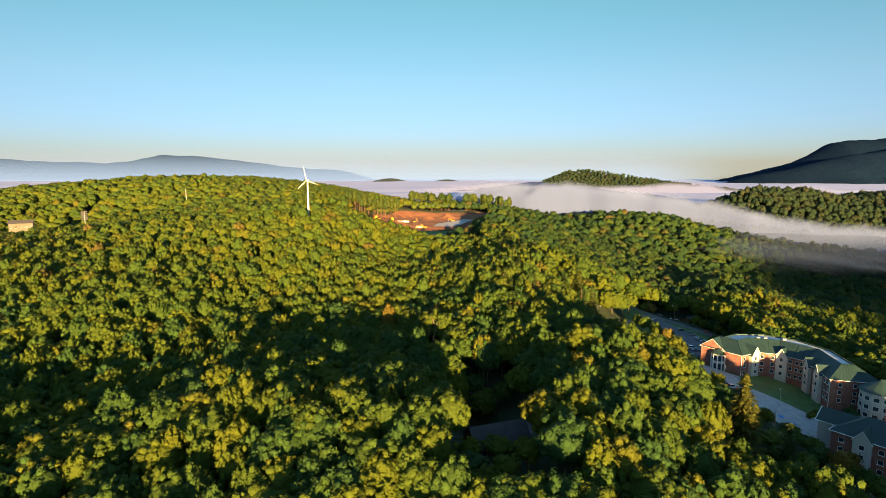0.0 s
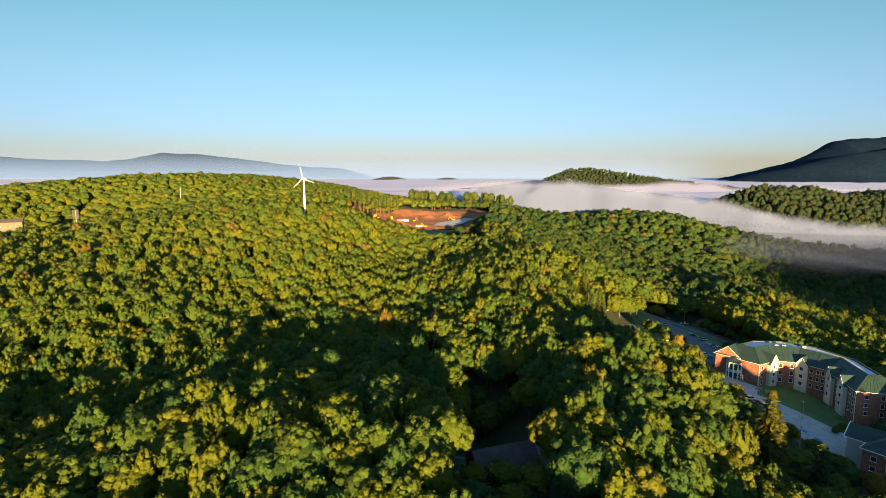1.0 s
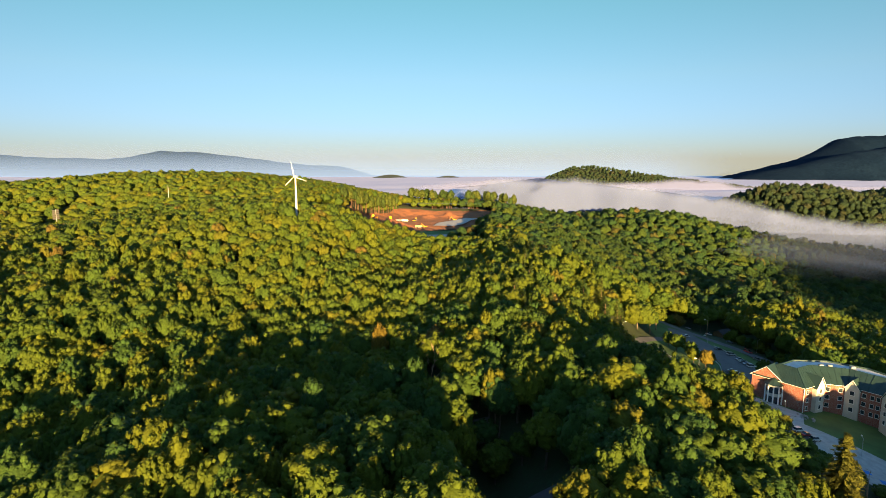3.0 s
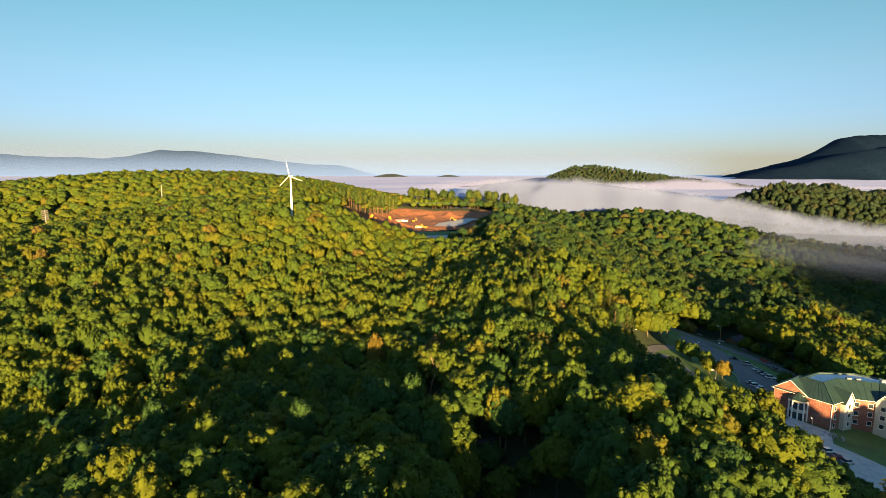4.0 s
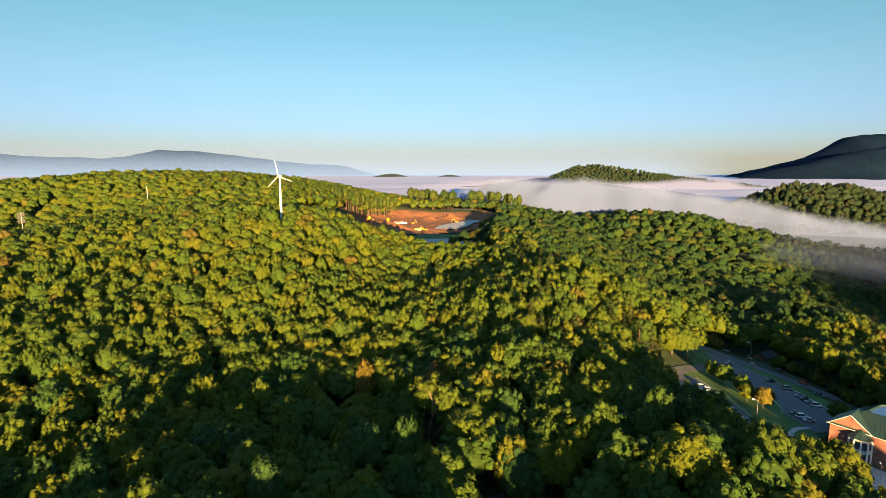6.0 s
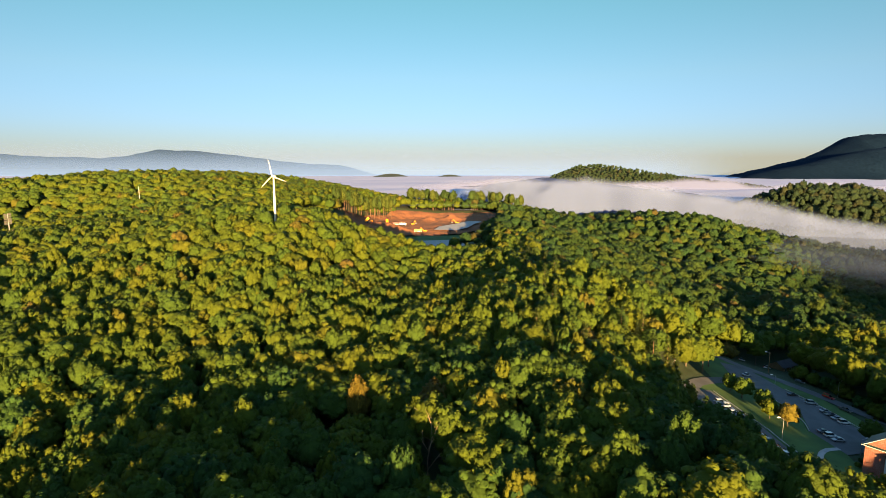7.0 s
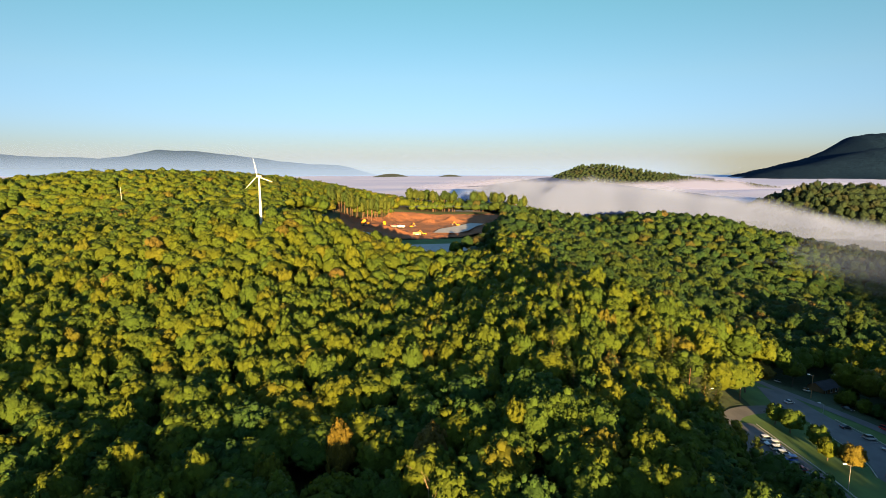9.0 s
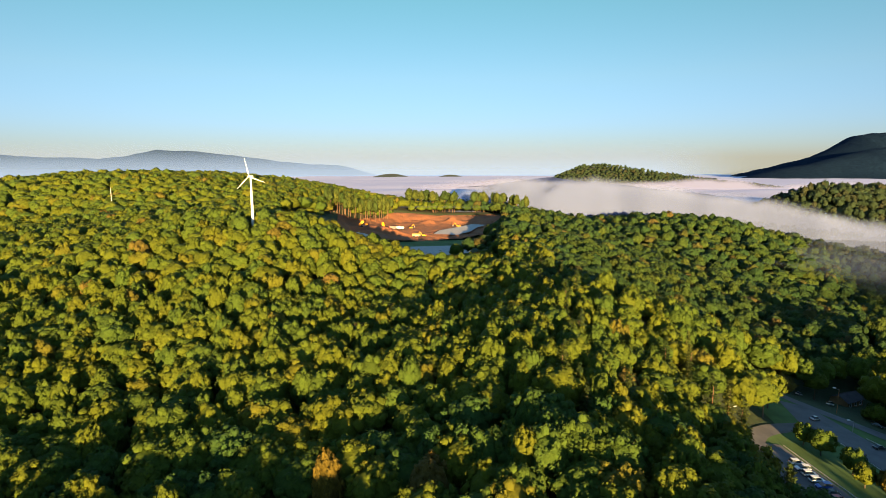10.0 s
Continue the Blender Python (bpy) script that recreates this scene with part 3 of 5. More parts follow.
# ---- roads, car parks, lawns ----
def sheet(name, poly, mat, lift, label, category, kind="structure", cell=3.5, relief=None):
    """A flat covering laid over the ground, cut into cells so that it follows it."""
    bm = bmesh.new()
    bm.faces.new([bm.verts.new((x, y, 0)) for x, y in poly])
    xs, ys = [p[0] for p in poly], [p[1] for p in poly]
    for axis, lo, hi in ((0, min(xs), max(xs)), (1, min(ys), max(ys))):
        c = lo + cell
        while c < hi:
            no = Vector((1, 0, 0)) if axis == 0 else Vector((0, 1, 0))
            bmesh.ops.bisect_plane(bm, geom=bm.verts[:] + bm.edges[:] + bm.faces[:], plane_co=no * c, plane_no=no)
            c += cell
    for v in bm.verts:
        v.co.z = float(height(v.co.x, v.co.y)) + lift + (relief(v.co.x, v.co.y) if relief else 0.0)
    bmesh.ops.recalc_face_normals(bm, faces=bm.faces[:])
    if sum(f.normal.z for f in bm.faces) < 0:
        bmesh.ops.reverse_faces(bm, faces=bm.faces[:])
    ob = part(name, bm, mat, None)
    return tagged(ob, label, category, kind=kind)


def along(pts, step=2.5):
    """Points at even steps along a softened line."""
    pts = [Vector((*p, 0)) for p in pts]
    for _ in range(2):
        q = [pts[0]]
        for a, b in zip(pts, pts[1:]):
            q += [a.lerp(b, 0.25), a.lerp(b, 0.75)]
        pts = q + [pts[-1]]
    out = [pts[0]]
    for p in pts[1:]:
        while (p - out[-1]).length > step:
            out.append(out[-1] + (p - out[-1]).normalized() * step)
    return out + [pts[-1]]


def strip(name, pts, width, mat, lift, label, category, thick=0.0, kind="structure", parent=None):
    """A band along a line: a road, or with a thickness a kerb."""
    line = along(pts)
    bm = bmesh.new()
    rows = []
    for k, p in enumerate(line):
        d = (line[min(k + 1, len(line) - 1)] - line[max(k - 1, 0)]).normalized()
        side = Vector((-d.y, d.x, 0))
        cuts = 5 if width > 1 else 2
        row = []
        for c in range(cuts):
            q = p + side * width * (0.5 - c / (cuts - 1))
            row.append(bm.verts.new((q.x, q.y, float(height(q.x, q.y)) + lift)))
        if thick:
            row = [bm.verts.new(row[0].co - Vector((0, 0, thick)))] + row + [bm.verts.new(row[-1].co - Vector((0, 0, thick)))]
        rows.append(row)
    for a, b in zip(rows, rows[1:]):
        for c in range(len(a) - 1):
            bm.faces.new((a[c], a[c + 1], b[c + 1], b[c]))
    bmesh.ops.recalc_face_normals(bm, faces=bm.faces[:])
    if sum(f.normal.z for f in bm.faces) < 0:
        bmesh.ops.reverse_faces(bm, faces=bm.faces[:])
    ob = part(name, bm, mat, parent)
    return tagged(ob, label, category, kind=kind) if parent is None else ob


sheet("lawn", [(97, 335), (103, 262), (112, 240), (128, 236), (150, 212), (172, 222), (174, 262), (134, 274), (136, 284), (158, 298), (166, 318), (162, 362), (140, 388), (122, 372), (120, 345)], M_GRASS, 0.12, "mown green lawn round the car parks", "grass")
strip("road_upper", [(118, 420), (130, 395), (146, 376), (156, 362), (165, 345), (174, 322), (190, 300), (215, 285)], 7.5, M_ASPHALT, 0.3, "narrow grey asphalt road curving past the car park", "road")
sheet("car_park_low", [(98, 330), (112, 331), (117, 300), (117.5, 282), (121.5, 258), (129, 246), (138, 226), (128, 222), (112, 236), (107, 262), (103, 285), (98, 310)], M_ASPHALT, 0.26, "worn grey asphalt car park", "car park")
sheet("car_park_high", [(136, 372), (148, 372), (151, 345), (156, 325), (158, 302), (148, 288), (136, 284), (134, 300), (139, 312), (138, 338), (132, 352)], M_ASPHALT, 0.22, "grey asphalt car park beside a grass bank", "car park")
strip("driveway", [(100, 326), (108, 338), (120, 345), (136, 350)], 6.0, M_ASPHALT, 0.24, "short asphalt driveway joining the car parks", "road")
sheet("forecourt", [(122, 262), (131, 271), (143.5, 254.5), (137, 244), (146, 232), (156, 218), (160, 206), (149, 200), (136, 204), (126, 222), (134, 232), (126, 247)], M_CONCRETE, 0.34, "pale concrete forecourt in front of the brick hall", "pavement")
strip("footpath", [(136, 288), (128, 286), (122.5, 278), (122, 270), (127, 264)], 1.8, M_CONCRETE, 0.32, "curved pale concrete footpath", "path")
for k, pts in enumerate(([(118.2, 300), (118.7, 282), (122.6, 258)], [(152, 345), (157, 325), (159, 302)], [(133.5, 300), (138.4, 312), (137.4, 338)], [(113, 331), (118, 300)])):
    strip("kerb", pts, 0.3, M_CONCRETE, 0.42, "low pale concrete kerb", "kerb", 0.35)
sheet("valley_road", [(316, 600), (352, 596), (420, 566), (422, 572), (354, 604), (318, 607)], M_ASPHALT, 0.3, "road on the dark valley floor", "road", cell=12)


def bays(n, x, y, dx, dy, heading, mat=M_PAINT):
    """White lines between parking bays."""
    for k in range(n):
        bm = bmesh.new()
        c, s = math.cos(heading), math.sin(heading)
        vs = []
        for u, w in ((-2.5, -0.06), (2.5, -0.06), (2.5, 0.06), (-2.5, 0.06)):
            px, py = x + dx * k + c * u - s * w, y + dy * k + s * u + c * w
            vs.append(bm.verts.new((px, py, float(height(px, py)) + 0.3)))
        bm.faces.new(vs)
        tagged(part("bay_line", bm, mat, None), "worn white painted line between parking bays", "road marking", "bay lines", "structure")


bays(13, 110.0, 320.5, 0.24, -3.0, 0.08)
bays(6, 153.6, 331, 0.15, -4.3, 0.05)
for x, y in ((121, 250.5), (126.5, 240.5), (138.5, 214), (141, 210)):
    sheet("blue_bay", [(x - 1.2, y - 0.9), (x + 0.9, y - 1.2), (x + 1.2, y + 0.9), (x - 0.9, y + 1.2)], M_BLUE_PAINT, 0.38, "blue painted square of a reserved parking bay", "road marking")


# ---- the brick halls ----
def offset_poly(poly, d):
    """A polygon moved inwards by d (outwards: minus); poly runs clockwise or not."""
    area = sum(a[0] * b[1] - b[0] * a[1] for a, b in zip(poly, poly[1:] + poly[:1]))
    sgn = 1 if area > 0 else -1
    out = []
    for k in range(len(poly)):
        a, b, c = Vector(poly[k - 1]), Vector(poly[k]), Vector(poly[(k + 1) % len(poly)])
        n1, n2 = (b - a).normalized(), (c - b).normalized()
        n1, n2 = Vector((-n1.y, n1.x)) * sgn, Vector((-n2.y, n2.x)) * sgn
        m = (n1 + n2)
        m = m / max(0.35, m.dot(n1))
        out.append((b.x + m.x * d, b.y + m.y * d))
    return out


def prism(bm, poly, z0, z1, cap=True):
    lo, hi = [bm.verts.new((*p, z0)) for p in poly], [bm.verts.new((*p, z1)) for p in poly]
    for k in range(len(poly)):
        j = (k + 1) % len(poly)
        bm.faces.new((lo[k], lo[j], hi[j], hi[k]))
    if cap:
        bm.faces.new(hi)
    bmesh.ops.recalc_face_normals(bm, faces=bm.faces[:])


def ring_faces(bm, a, za, b, zb):
    lo, hi = [bm.verts.new((*p, za)) for p in a], [bm.verts.new((*p, zb)) for p in b]
    for k in range(len(a)):
        j = (k + 1) % len(a)
        bm.faces.new((lo[k], lo[j], hi[j], hi[k]))
    return lo, hi


def window_meshes():
    """Frame with a sill and a mullion, and the pane; built in the x-z plane, facing -y."""
    w, h, e = 0.62, 0.8, 0.08
    bm = bmesh.new()
    loops = [[bm.verts.new((sx * (w + o), y, sz * (h + o))) for sx, sz in ((-1, -1), (1, -1), (1, 1), (-1, 1))] for o, y in ((0, 0.06), (0, -0.1), (e, -0.1), (e, 0.06))]
    for a, b in zip(loops, loops[1:]):
        for k in range(4):
            bm.faces.new((a[k], a[(k + 1) % 4], b[(k + 1) % 4], b[k]))
    bmesh.ops.recalc_face_normals(bm, faces=bm.faces[:])
    f = bpy.data.meshes.new("window_frame")
    bm.to_mesh(f)
    bm.free()
    f.materials.append(M_WHITE)
    bm = bmesh.new()
    box(bm, -w, w, -0.03, 0.03, -h, h)
    p = bpy.data.meshes.new("pane")
    bm.to_mesh(p)
    bm.free()
    p.materials.append(M_GLASS)
    bm = bmesh.new()
    box(bm, -w - 0.24, w + 0.24, -0.2, 0.05, -h - e - 0.1, -h - e)
    s = bpy.data.meshes.new("sill")
    bm.to_mesh(s)
    bm.free()
    s.materials.append(M_WHITE)
    return f, p, s


W_FRAME, W_PANE, W_SILL = window_meshes()


def add_window(parent, x, y, z, yaw, sx=1.0, sz=1.0):
    w = new("window", W_FRAME)
    w.parent = parent
    w.matrix_basis = Matrix.LocRotScale((x, y, z), Euler((0, 0, yaw)), (sx, 1, sz))
    mesh_part("pane", W_PANE, w)
    mesh_part("sill", W_SILL, w)


def wall_frame(a, b):
    """Along a wall seen from outside, from its left end to its right: a unit vector, the outward normal, the yaw for a window."""
    d = (Vector(b) - Vector(a))
    length = d.length
    d = d / length
    n = Vector((d.y, -d.x))
    return d, n, math.atan2(d.y, d.x), length


def windows_on(parent, a, b, floors, places, sx=1.0, sz=1.0, out=0.03):
    d, n, yaw, length = wall_frame(a, b)
    for z in floors:
        for s in places:
            p = Vector(a) + d * length * s + n * out
            add_window(parent, p.x, p.y, z, yaw, sx, sz)


def gable_bay(parent, a, b, s, wide, deep, z0, eave, peak, floors, back=7.0):
    """A white projecting bay with a gable, its own little roof, trim and windows."""
    d, n, yaw, length = wall_frame(a, b)
    c = Vector(a) + d * length * s
    m = Matrix.Translation((c.x, c.y, 0)) @ Matrix.Rotation(yaw, 4, "Z")
    bm = bmesh.new()
    prof = [(-wide / 2, z0), (wide / 2, z0), (wide / 2, eave), (0, peak), (-wide / 2, eave)]
    f = [bm.verts.new(m @ Vector((x, -deep, z))) for x, z in prof]
    k = [bm.verts.new(m @ Vector((x, 0.4 if z < eave + 0.1 else back, z))) for x, z in prof]
    bm.faces.new(f)
    for i in range(5):
        bm.faces.new((f[i], f[(i + 1) % 5], k[(i + 1) % 5], k[i]))
    bmesh.ops.recalc_face_normals(bm, faces=bm.faces[:])
    part("gable_wall", bm, M_CREAM, parent, "pale cream gabled wall")
    bm = bmesh.new()
    o, t = 0.45, 0.22
    for sgn in (-1, 1):
        rise = (peak - eave) / (wide / 2)
        xe = sgn * (wide / 2 + o)
        ze = eave - rise * o
        vs = []
        for y in (-deep - 0.4, back):
            vs += [(0, y, peak + t), (xe, y, ze + t), (xe, y, ze), (0, y, peak)]
        v = [bm.verts.new(m @ Vector(q)) for q in vs]
        for q in ((0, 1, 5, 4), (1, 2, 6, 5), (2, 3, 7, 6), (0, 3, 2, 1), (4, 5, 6, 7)):
            bm.faces.new([v[i] for i in q])
    bmesh.ops.recalc_face_normals(bm, faces=bm.faces[:])
    part("gable_roof", bm, M_ROOF, parent)
    bm = bmesh.new()
    for sgn in (-1, 1):
        rise = (peak - eave) / (wide / 2)
        a0, b0 = Vector((0, -deep - 0.43, peak + 0.1)), Vector((sgn * (wide / 2 + o), -deep - 0.43, eave - rise * o + 0.1))
        tube(bm, m @ a0, m @ b0, 0.1, 0.1, 4)
    part("rake_trim", bm, M_WHITE, parent, "white rake board")
    for z in floors:
        p = m @ Vector((0, -deep - 0.03, z))
        add_window(parent, p.x, p.y, p.z, yaw, 1.15, 1.0)


def seams(parent, lo_poly, lo_z, hi_poly, hi_z, step=1.6):
    """Standing seams of the metal roof: thin ribs up the slopes."""
    bm = bmesh.new()
    for k in range(len(lo_poly)):
        j = (k + 1) % len(lo_poly)
        a, b = Vector((*lo_poly[k], lo_z)), Vector((*lo_poly[j], lo_z))
        c, d = Vector((*hi_poly[k], hi_z)), Vector((*hi_poly[j], hi_z))
        n = max(2, int((b - a).length / step))
        for i in range(n + 1):
            p, q = a.lerp(b, i / n), c.lerp(d, i / n)
            tube(bm, p + Vector((0, 0, 0.05)), q + Vector((0, 0, 0.05)), 0.05 if 0 < i < n else 0.11, 0.05 if 0 < i < n else 0.11, 4, False)
    part("roof_seams", bm, M_ROOF, parent)


HALL = [(132.5, 272.9), (144.5, 256.7), (155, 262), (163.5, 259), (167.3, 253.5), (170.3, 249.5), (166, 226), (184, 221), (189, 250), (182, 270), (168, 281.5), (150, 283)]


def residence_hall():
    hall = new("residence_hall")
    tagged(hall, "three-storey red brick hall with cream gables and a green metal roof", "building")
    bm = bmesh.new()
    prism(bm, HALL, -5, 12.0)
    part("brick_wall", bm, M_BRICK, hall, "red brick walls")
    bm = bmesh.new()
    eave, rim = offset_poly(HALL, -0.7), offset_poly(HALL, 6.9)
    ring_faces(bm, eave, 12.0, rim, 17.0)
    inner = offset_poly(HALL, 7.2)
    ring_faces(bm, rim, 17.0, inner, 16.95)
    ring_faces(bm, inner, 16.95, inner, 16.3)
    bmesh.ops.recalc_face_normals(bm, faces=bm.faces[:])
    part("roof", bm, M_ROOF, hall, "dark green standing-seam metal roof")
    seams(hall, eave, 12.0, rim, 17.0)
    bm = bmesh.new()
    bm.faces.new([bm.verts.new((*p, 16.35)) for p in inner])
    bmesh.ops.recalc_face_normals(bm, faces=bm.faces[:])
    part("flat_roof", bm, M_FLAT_ROOF, hall, "pale flat roof well")
    bm = bmesh.new()
    for k in range(len(eave)):
        j = (k + 1) % len(eave)
        tube(bm, (*eave[k], 11.9), (*eave[j], 11.9), 0.1, 0.1, 5)
    part("gutter", bm, M_WHITE, hall, "white gutter along the eaves")
    bm = bmesh.new()
    for u, v in ((0.2, 0.3), (0.35, 0.6), (0.75, 0.4)):
        p = Vector(inner[2]).lerp(Vector(inner[9]), u)
        box(bm, p.x - 0.9, p.x + 0.9, p.y - 0.7, p.y + 0.7, 16.35, 17.4, None, 0.08)
    part("roof_unit", bm, M_STEEL, hall, "grey rooftop ventilation units")
    floors = (2.9, 6.3, 9.7)
    P0, P2 = HALL[0], HALL[1]
    # the sunlit end: a brick pediment and a two-storey porch bay
    d, n, yaw, length = wall_frame(P0, P2)
    bm = bmesh.new()
    m = Matrix.Translation((*P0, 0)) @ Matrix.Rotation(yaw, 4, "Z")
    span, peak = 11.8, 16.4
    f = [bm.verts.new(m @ Vector(q)) for q in ((-0.3, -0.15, 11.9), (span, -0.15, 11.9), (span * 0.48, -0.15, peak))]
    g = [bm.verts.new(m @ Vector(q)) for q in ((-0.3, 0.25, 11.9), (span, 0.25, 11.9), (span * 0.48, 0.25, peak))]
    bm.faces.new(f)
    bm.faces.new(g[::-1])
    for i in range(3):
        bm.faces.new((f[i], f[(i + 1) % 3], g[(i + 1) % 3], g[i]))
    bmesh.ops.recalc_face_normals(bm, faces=bm.faces[:])
    part("pediment", bm, M_BRICK, hall, "red brick gable end")
    bm = bmesh.new()
    for xa, za, xb, zb in ((span * 0.48, peak + 0.2, span + 0.5, 11.8), (span * 0.48, peak + 0.2, -0.7, 11.8)):
        v = []
        for y in (-0.5, 9.0):
            v += [bm.verts.new(m @ Vector(q)) for q in ((xa, y, za + 0.2), (xb, y, zb + 0.2), (xb, y, zb), (xa, y, za))]
        for q in ((0, 1, 5, 4), (1, 2, 6, 5), (2, 3, 7, 6), (0, 3, 2, 1)):
            bm.faces.new([v[i] for i in q])
    bmesh.ops.recalc_face_normals(bm, faces=bm.faces[:])
    part("pediment_roof", bm, M_ROOF, hall)
    bm = bmesh.new()
    for xb in (span + 0.5, -0.7):
        tube(bm, m @ Vector((span * 0.48, -0.55, peak + 0.25)), m @ Vector((xb, -0.55, 11.85)), 0.12, 0.12, 4)
    part("rake_trim", bm, M_WHITE, hall, "white rake board")
    cx, r = 9.0, 3.3
    octo = [m @ Vector((cx + r * math.cos(a), -r * 0.9 * math.sin(a), 0)) for a in [math.pi * k / 5 for k in range(6)]]
    octo = [(p.x, p.y) for p in octo]
    bm = bmesh.new()
    prism(bm, octo, 5.4, 6.6)
    bm2 = bmesh.new()
    prism(bm2, octo, 9.4, 10.3)
    part("bay_band", bm, M_CREAM, hall, "cream painted band of the porch bay")
    part("bay_cornice", bm2, M_CREAM, hall, "cream painted cornice of the porch bay")
    bm = bmesh.new()
    prism(bm, offset_poly(octo, 0.5), 1.0, 9.4)
    part("bay_glazing", bm, M_GLASS, hall, "tall windows of the porch bay")
    for p in octo:
        bm = bmesh.new()
        tube(bm, (*p, 0.5), (*p, 9.5), 0.3, 0.27, 8)
        part("column", bm, M_WHITE, hall)
    bm = bmesh.new()
    ap = m @ Vector((cx, 0.2, 13.2))
    base = [bm.verts.new((*p, 10.3)) for p in offset_poly(octo, -0.5)]
    top = bm.verts.new(ap)
    for k in range(len(base)):
        bm.faces.new((base[k], base[(k + 1) % len(base)], top))
    bmesh.ops.recalc_face_normals(bm, faces=bm.faces[:])
    part("bay_roof", bm, M_ROOF, hall)
    # the court side
    gable_bay(hall, HALL[1], HALL[2], 0.72, 5.6, 1.6, -5, 11.6, 15.4, floors)
    windows_on(hall, HALL[1], HALL[2], floors, (0.2,))
    windows_on(hall, HALL[2], HALL[3], floors, (0.25, 0.75), 1.1)
    gable_bay(hall, HALL[3], HALL[4], 0.3, 5.0, 1.0, -5, 11.6, 15.0, floors)
    windows_on(hall, HALL[3], HALL[4], floors, (0.86,))
    windows_on(hall, HALL[4], HALL[5], floors, (0.35, 0.75), 0.9)
    gable_bay(hall, HALL[5], HALL[6], 0.2, 5.2, 1.4, -5, 11.6, 15.0, floors)
    windows_on(hall, HALL[5], HALL[6], floors, (0.42,))
    gable_bay(hall, HALL[5], HALL[6], 0.62, 5.2, 1.4, -5, 11.6, 15.0, floors)
    windows_on(hall, HALL[5], HALL[6], floors, (0.82, 0.93))
    windows_on(hall, HALL[6], HALL[7], floors, (0.2, 0.5))
    # white corner boards and downpipes
    for k in (1, 2, 5, 6):
        bm = bmesh.new()
        tube(bm, (*offset_poly(HALL, -0.12)[k], -2), (*offset_poly(HALL, -0.12)[k], 12), 0.13, 0.13, 6)
        part("downpipe", bm, M_WHITE, hall)
    return hall


residence_hall()


def round_hall():
    """The bowed corner of the neighbouring wing."""
    hall = new("round_hall")
    tagged(hall, "red brick wing with a bowed cream corner and green roof", "building")
    c, r = Vector((178.5, 215.0)), 6.5
    poly = [(c.x + r * math.cos(a), c.y + r * math.sin(a)) for a in [2 * math.pi * k / 12 for k in range(12)]]
    body = [(181, 221.5), (176.5, 209), (206, 196), (211, 210)]
    bm = bmesh.new()
    prism(bm, body, -8, 11.4)
    part("brick_wall", bm, M_BRICK, hall, "red brick walls")
    bm = bmesh.new()
    prism(bm, poly, -8, 11.4)
    part("drum_wall", bm, M_CREAM, hall, "bowed cream wall")
    for z in (10.6, 7.0, 3.4):
        bm = bmesh.new()
        prism(bm, offset_poly(poly, -0.25), z - 0.1, z + 0.9)
        part("band", bm, M_CREAM, hall)
    for k in range(12):
        windows_on(hall, poly[k], poly[(k + 1) % 12][0:2], (1.8, 5.3, 8.9), (0.5,), 1.5, 1.0)
    bm = bmesh.new()
    base = [bm.verts.new((*p, 11.4)) for p in offset_poly(poly, -0.8)]
    top = bm.verts.new((c.x, c.y, 15.6))
    for k in range(12):
        bm.faces.new((base[k], base[(k + 1) % 12], top))
    bmesh.ops.recalc_face_normals(bm, faces=bm.faces[:])
    part("drum_roof", bm, M_ROOF, hall)
    bm = bmesh.new()
    o = offset_poly(body, -0.7)
    v = [bm.verts.new((*p, 11.4)) for p in o]
    m0, m1 = Vector(body[0]).lerp(Vector(body[1]), 0.5), Vector(body[2]).lerp(Vector(body[3]), 0.5)
    a, b = bm.verts.new((*m0, 16.0)), bm.verts.new((*m1, 16.0))
    for f in ((v[1], v[2], b, a), (v[3], v[0], a, b), (v[0], v[1], a), (v[2], v[3], b)):
        bm.faces.new(f)
    bmesh.ops.recalc_face_normals(bm, faces=bm.faces[:])
    part("roof", bm, M_ROOF, hall)


round_hall()


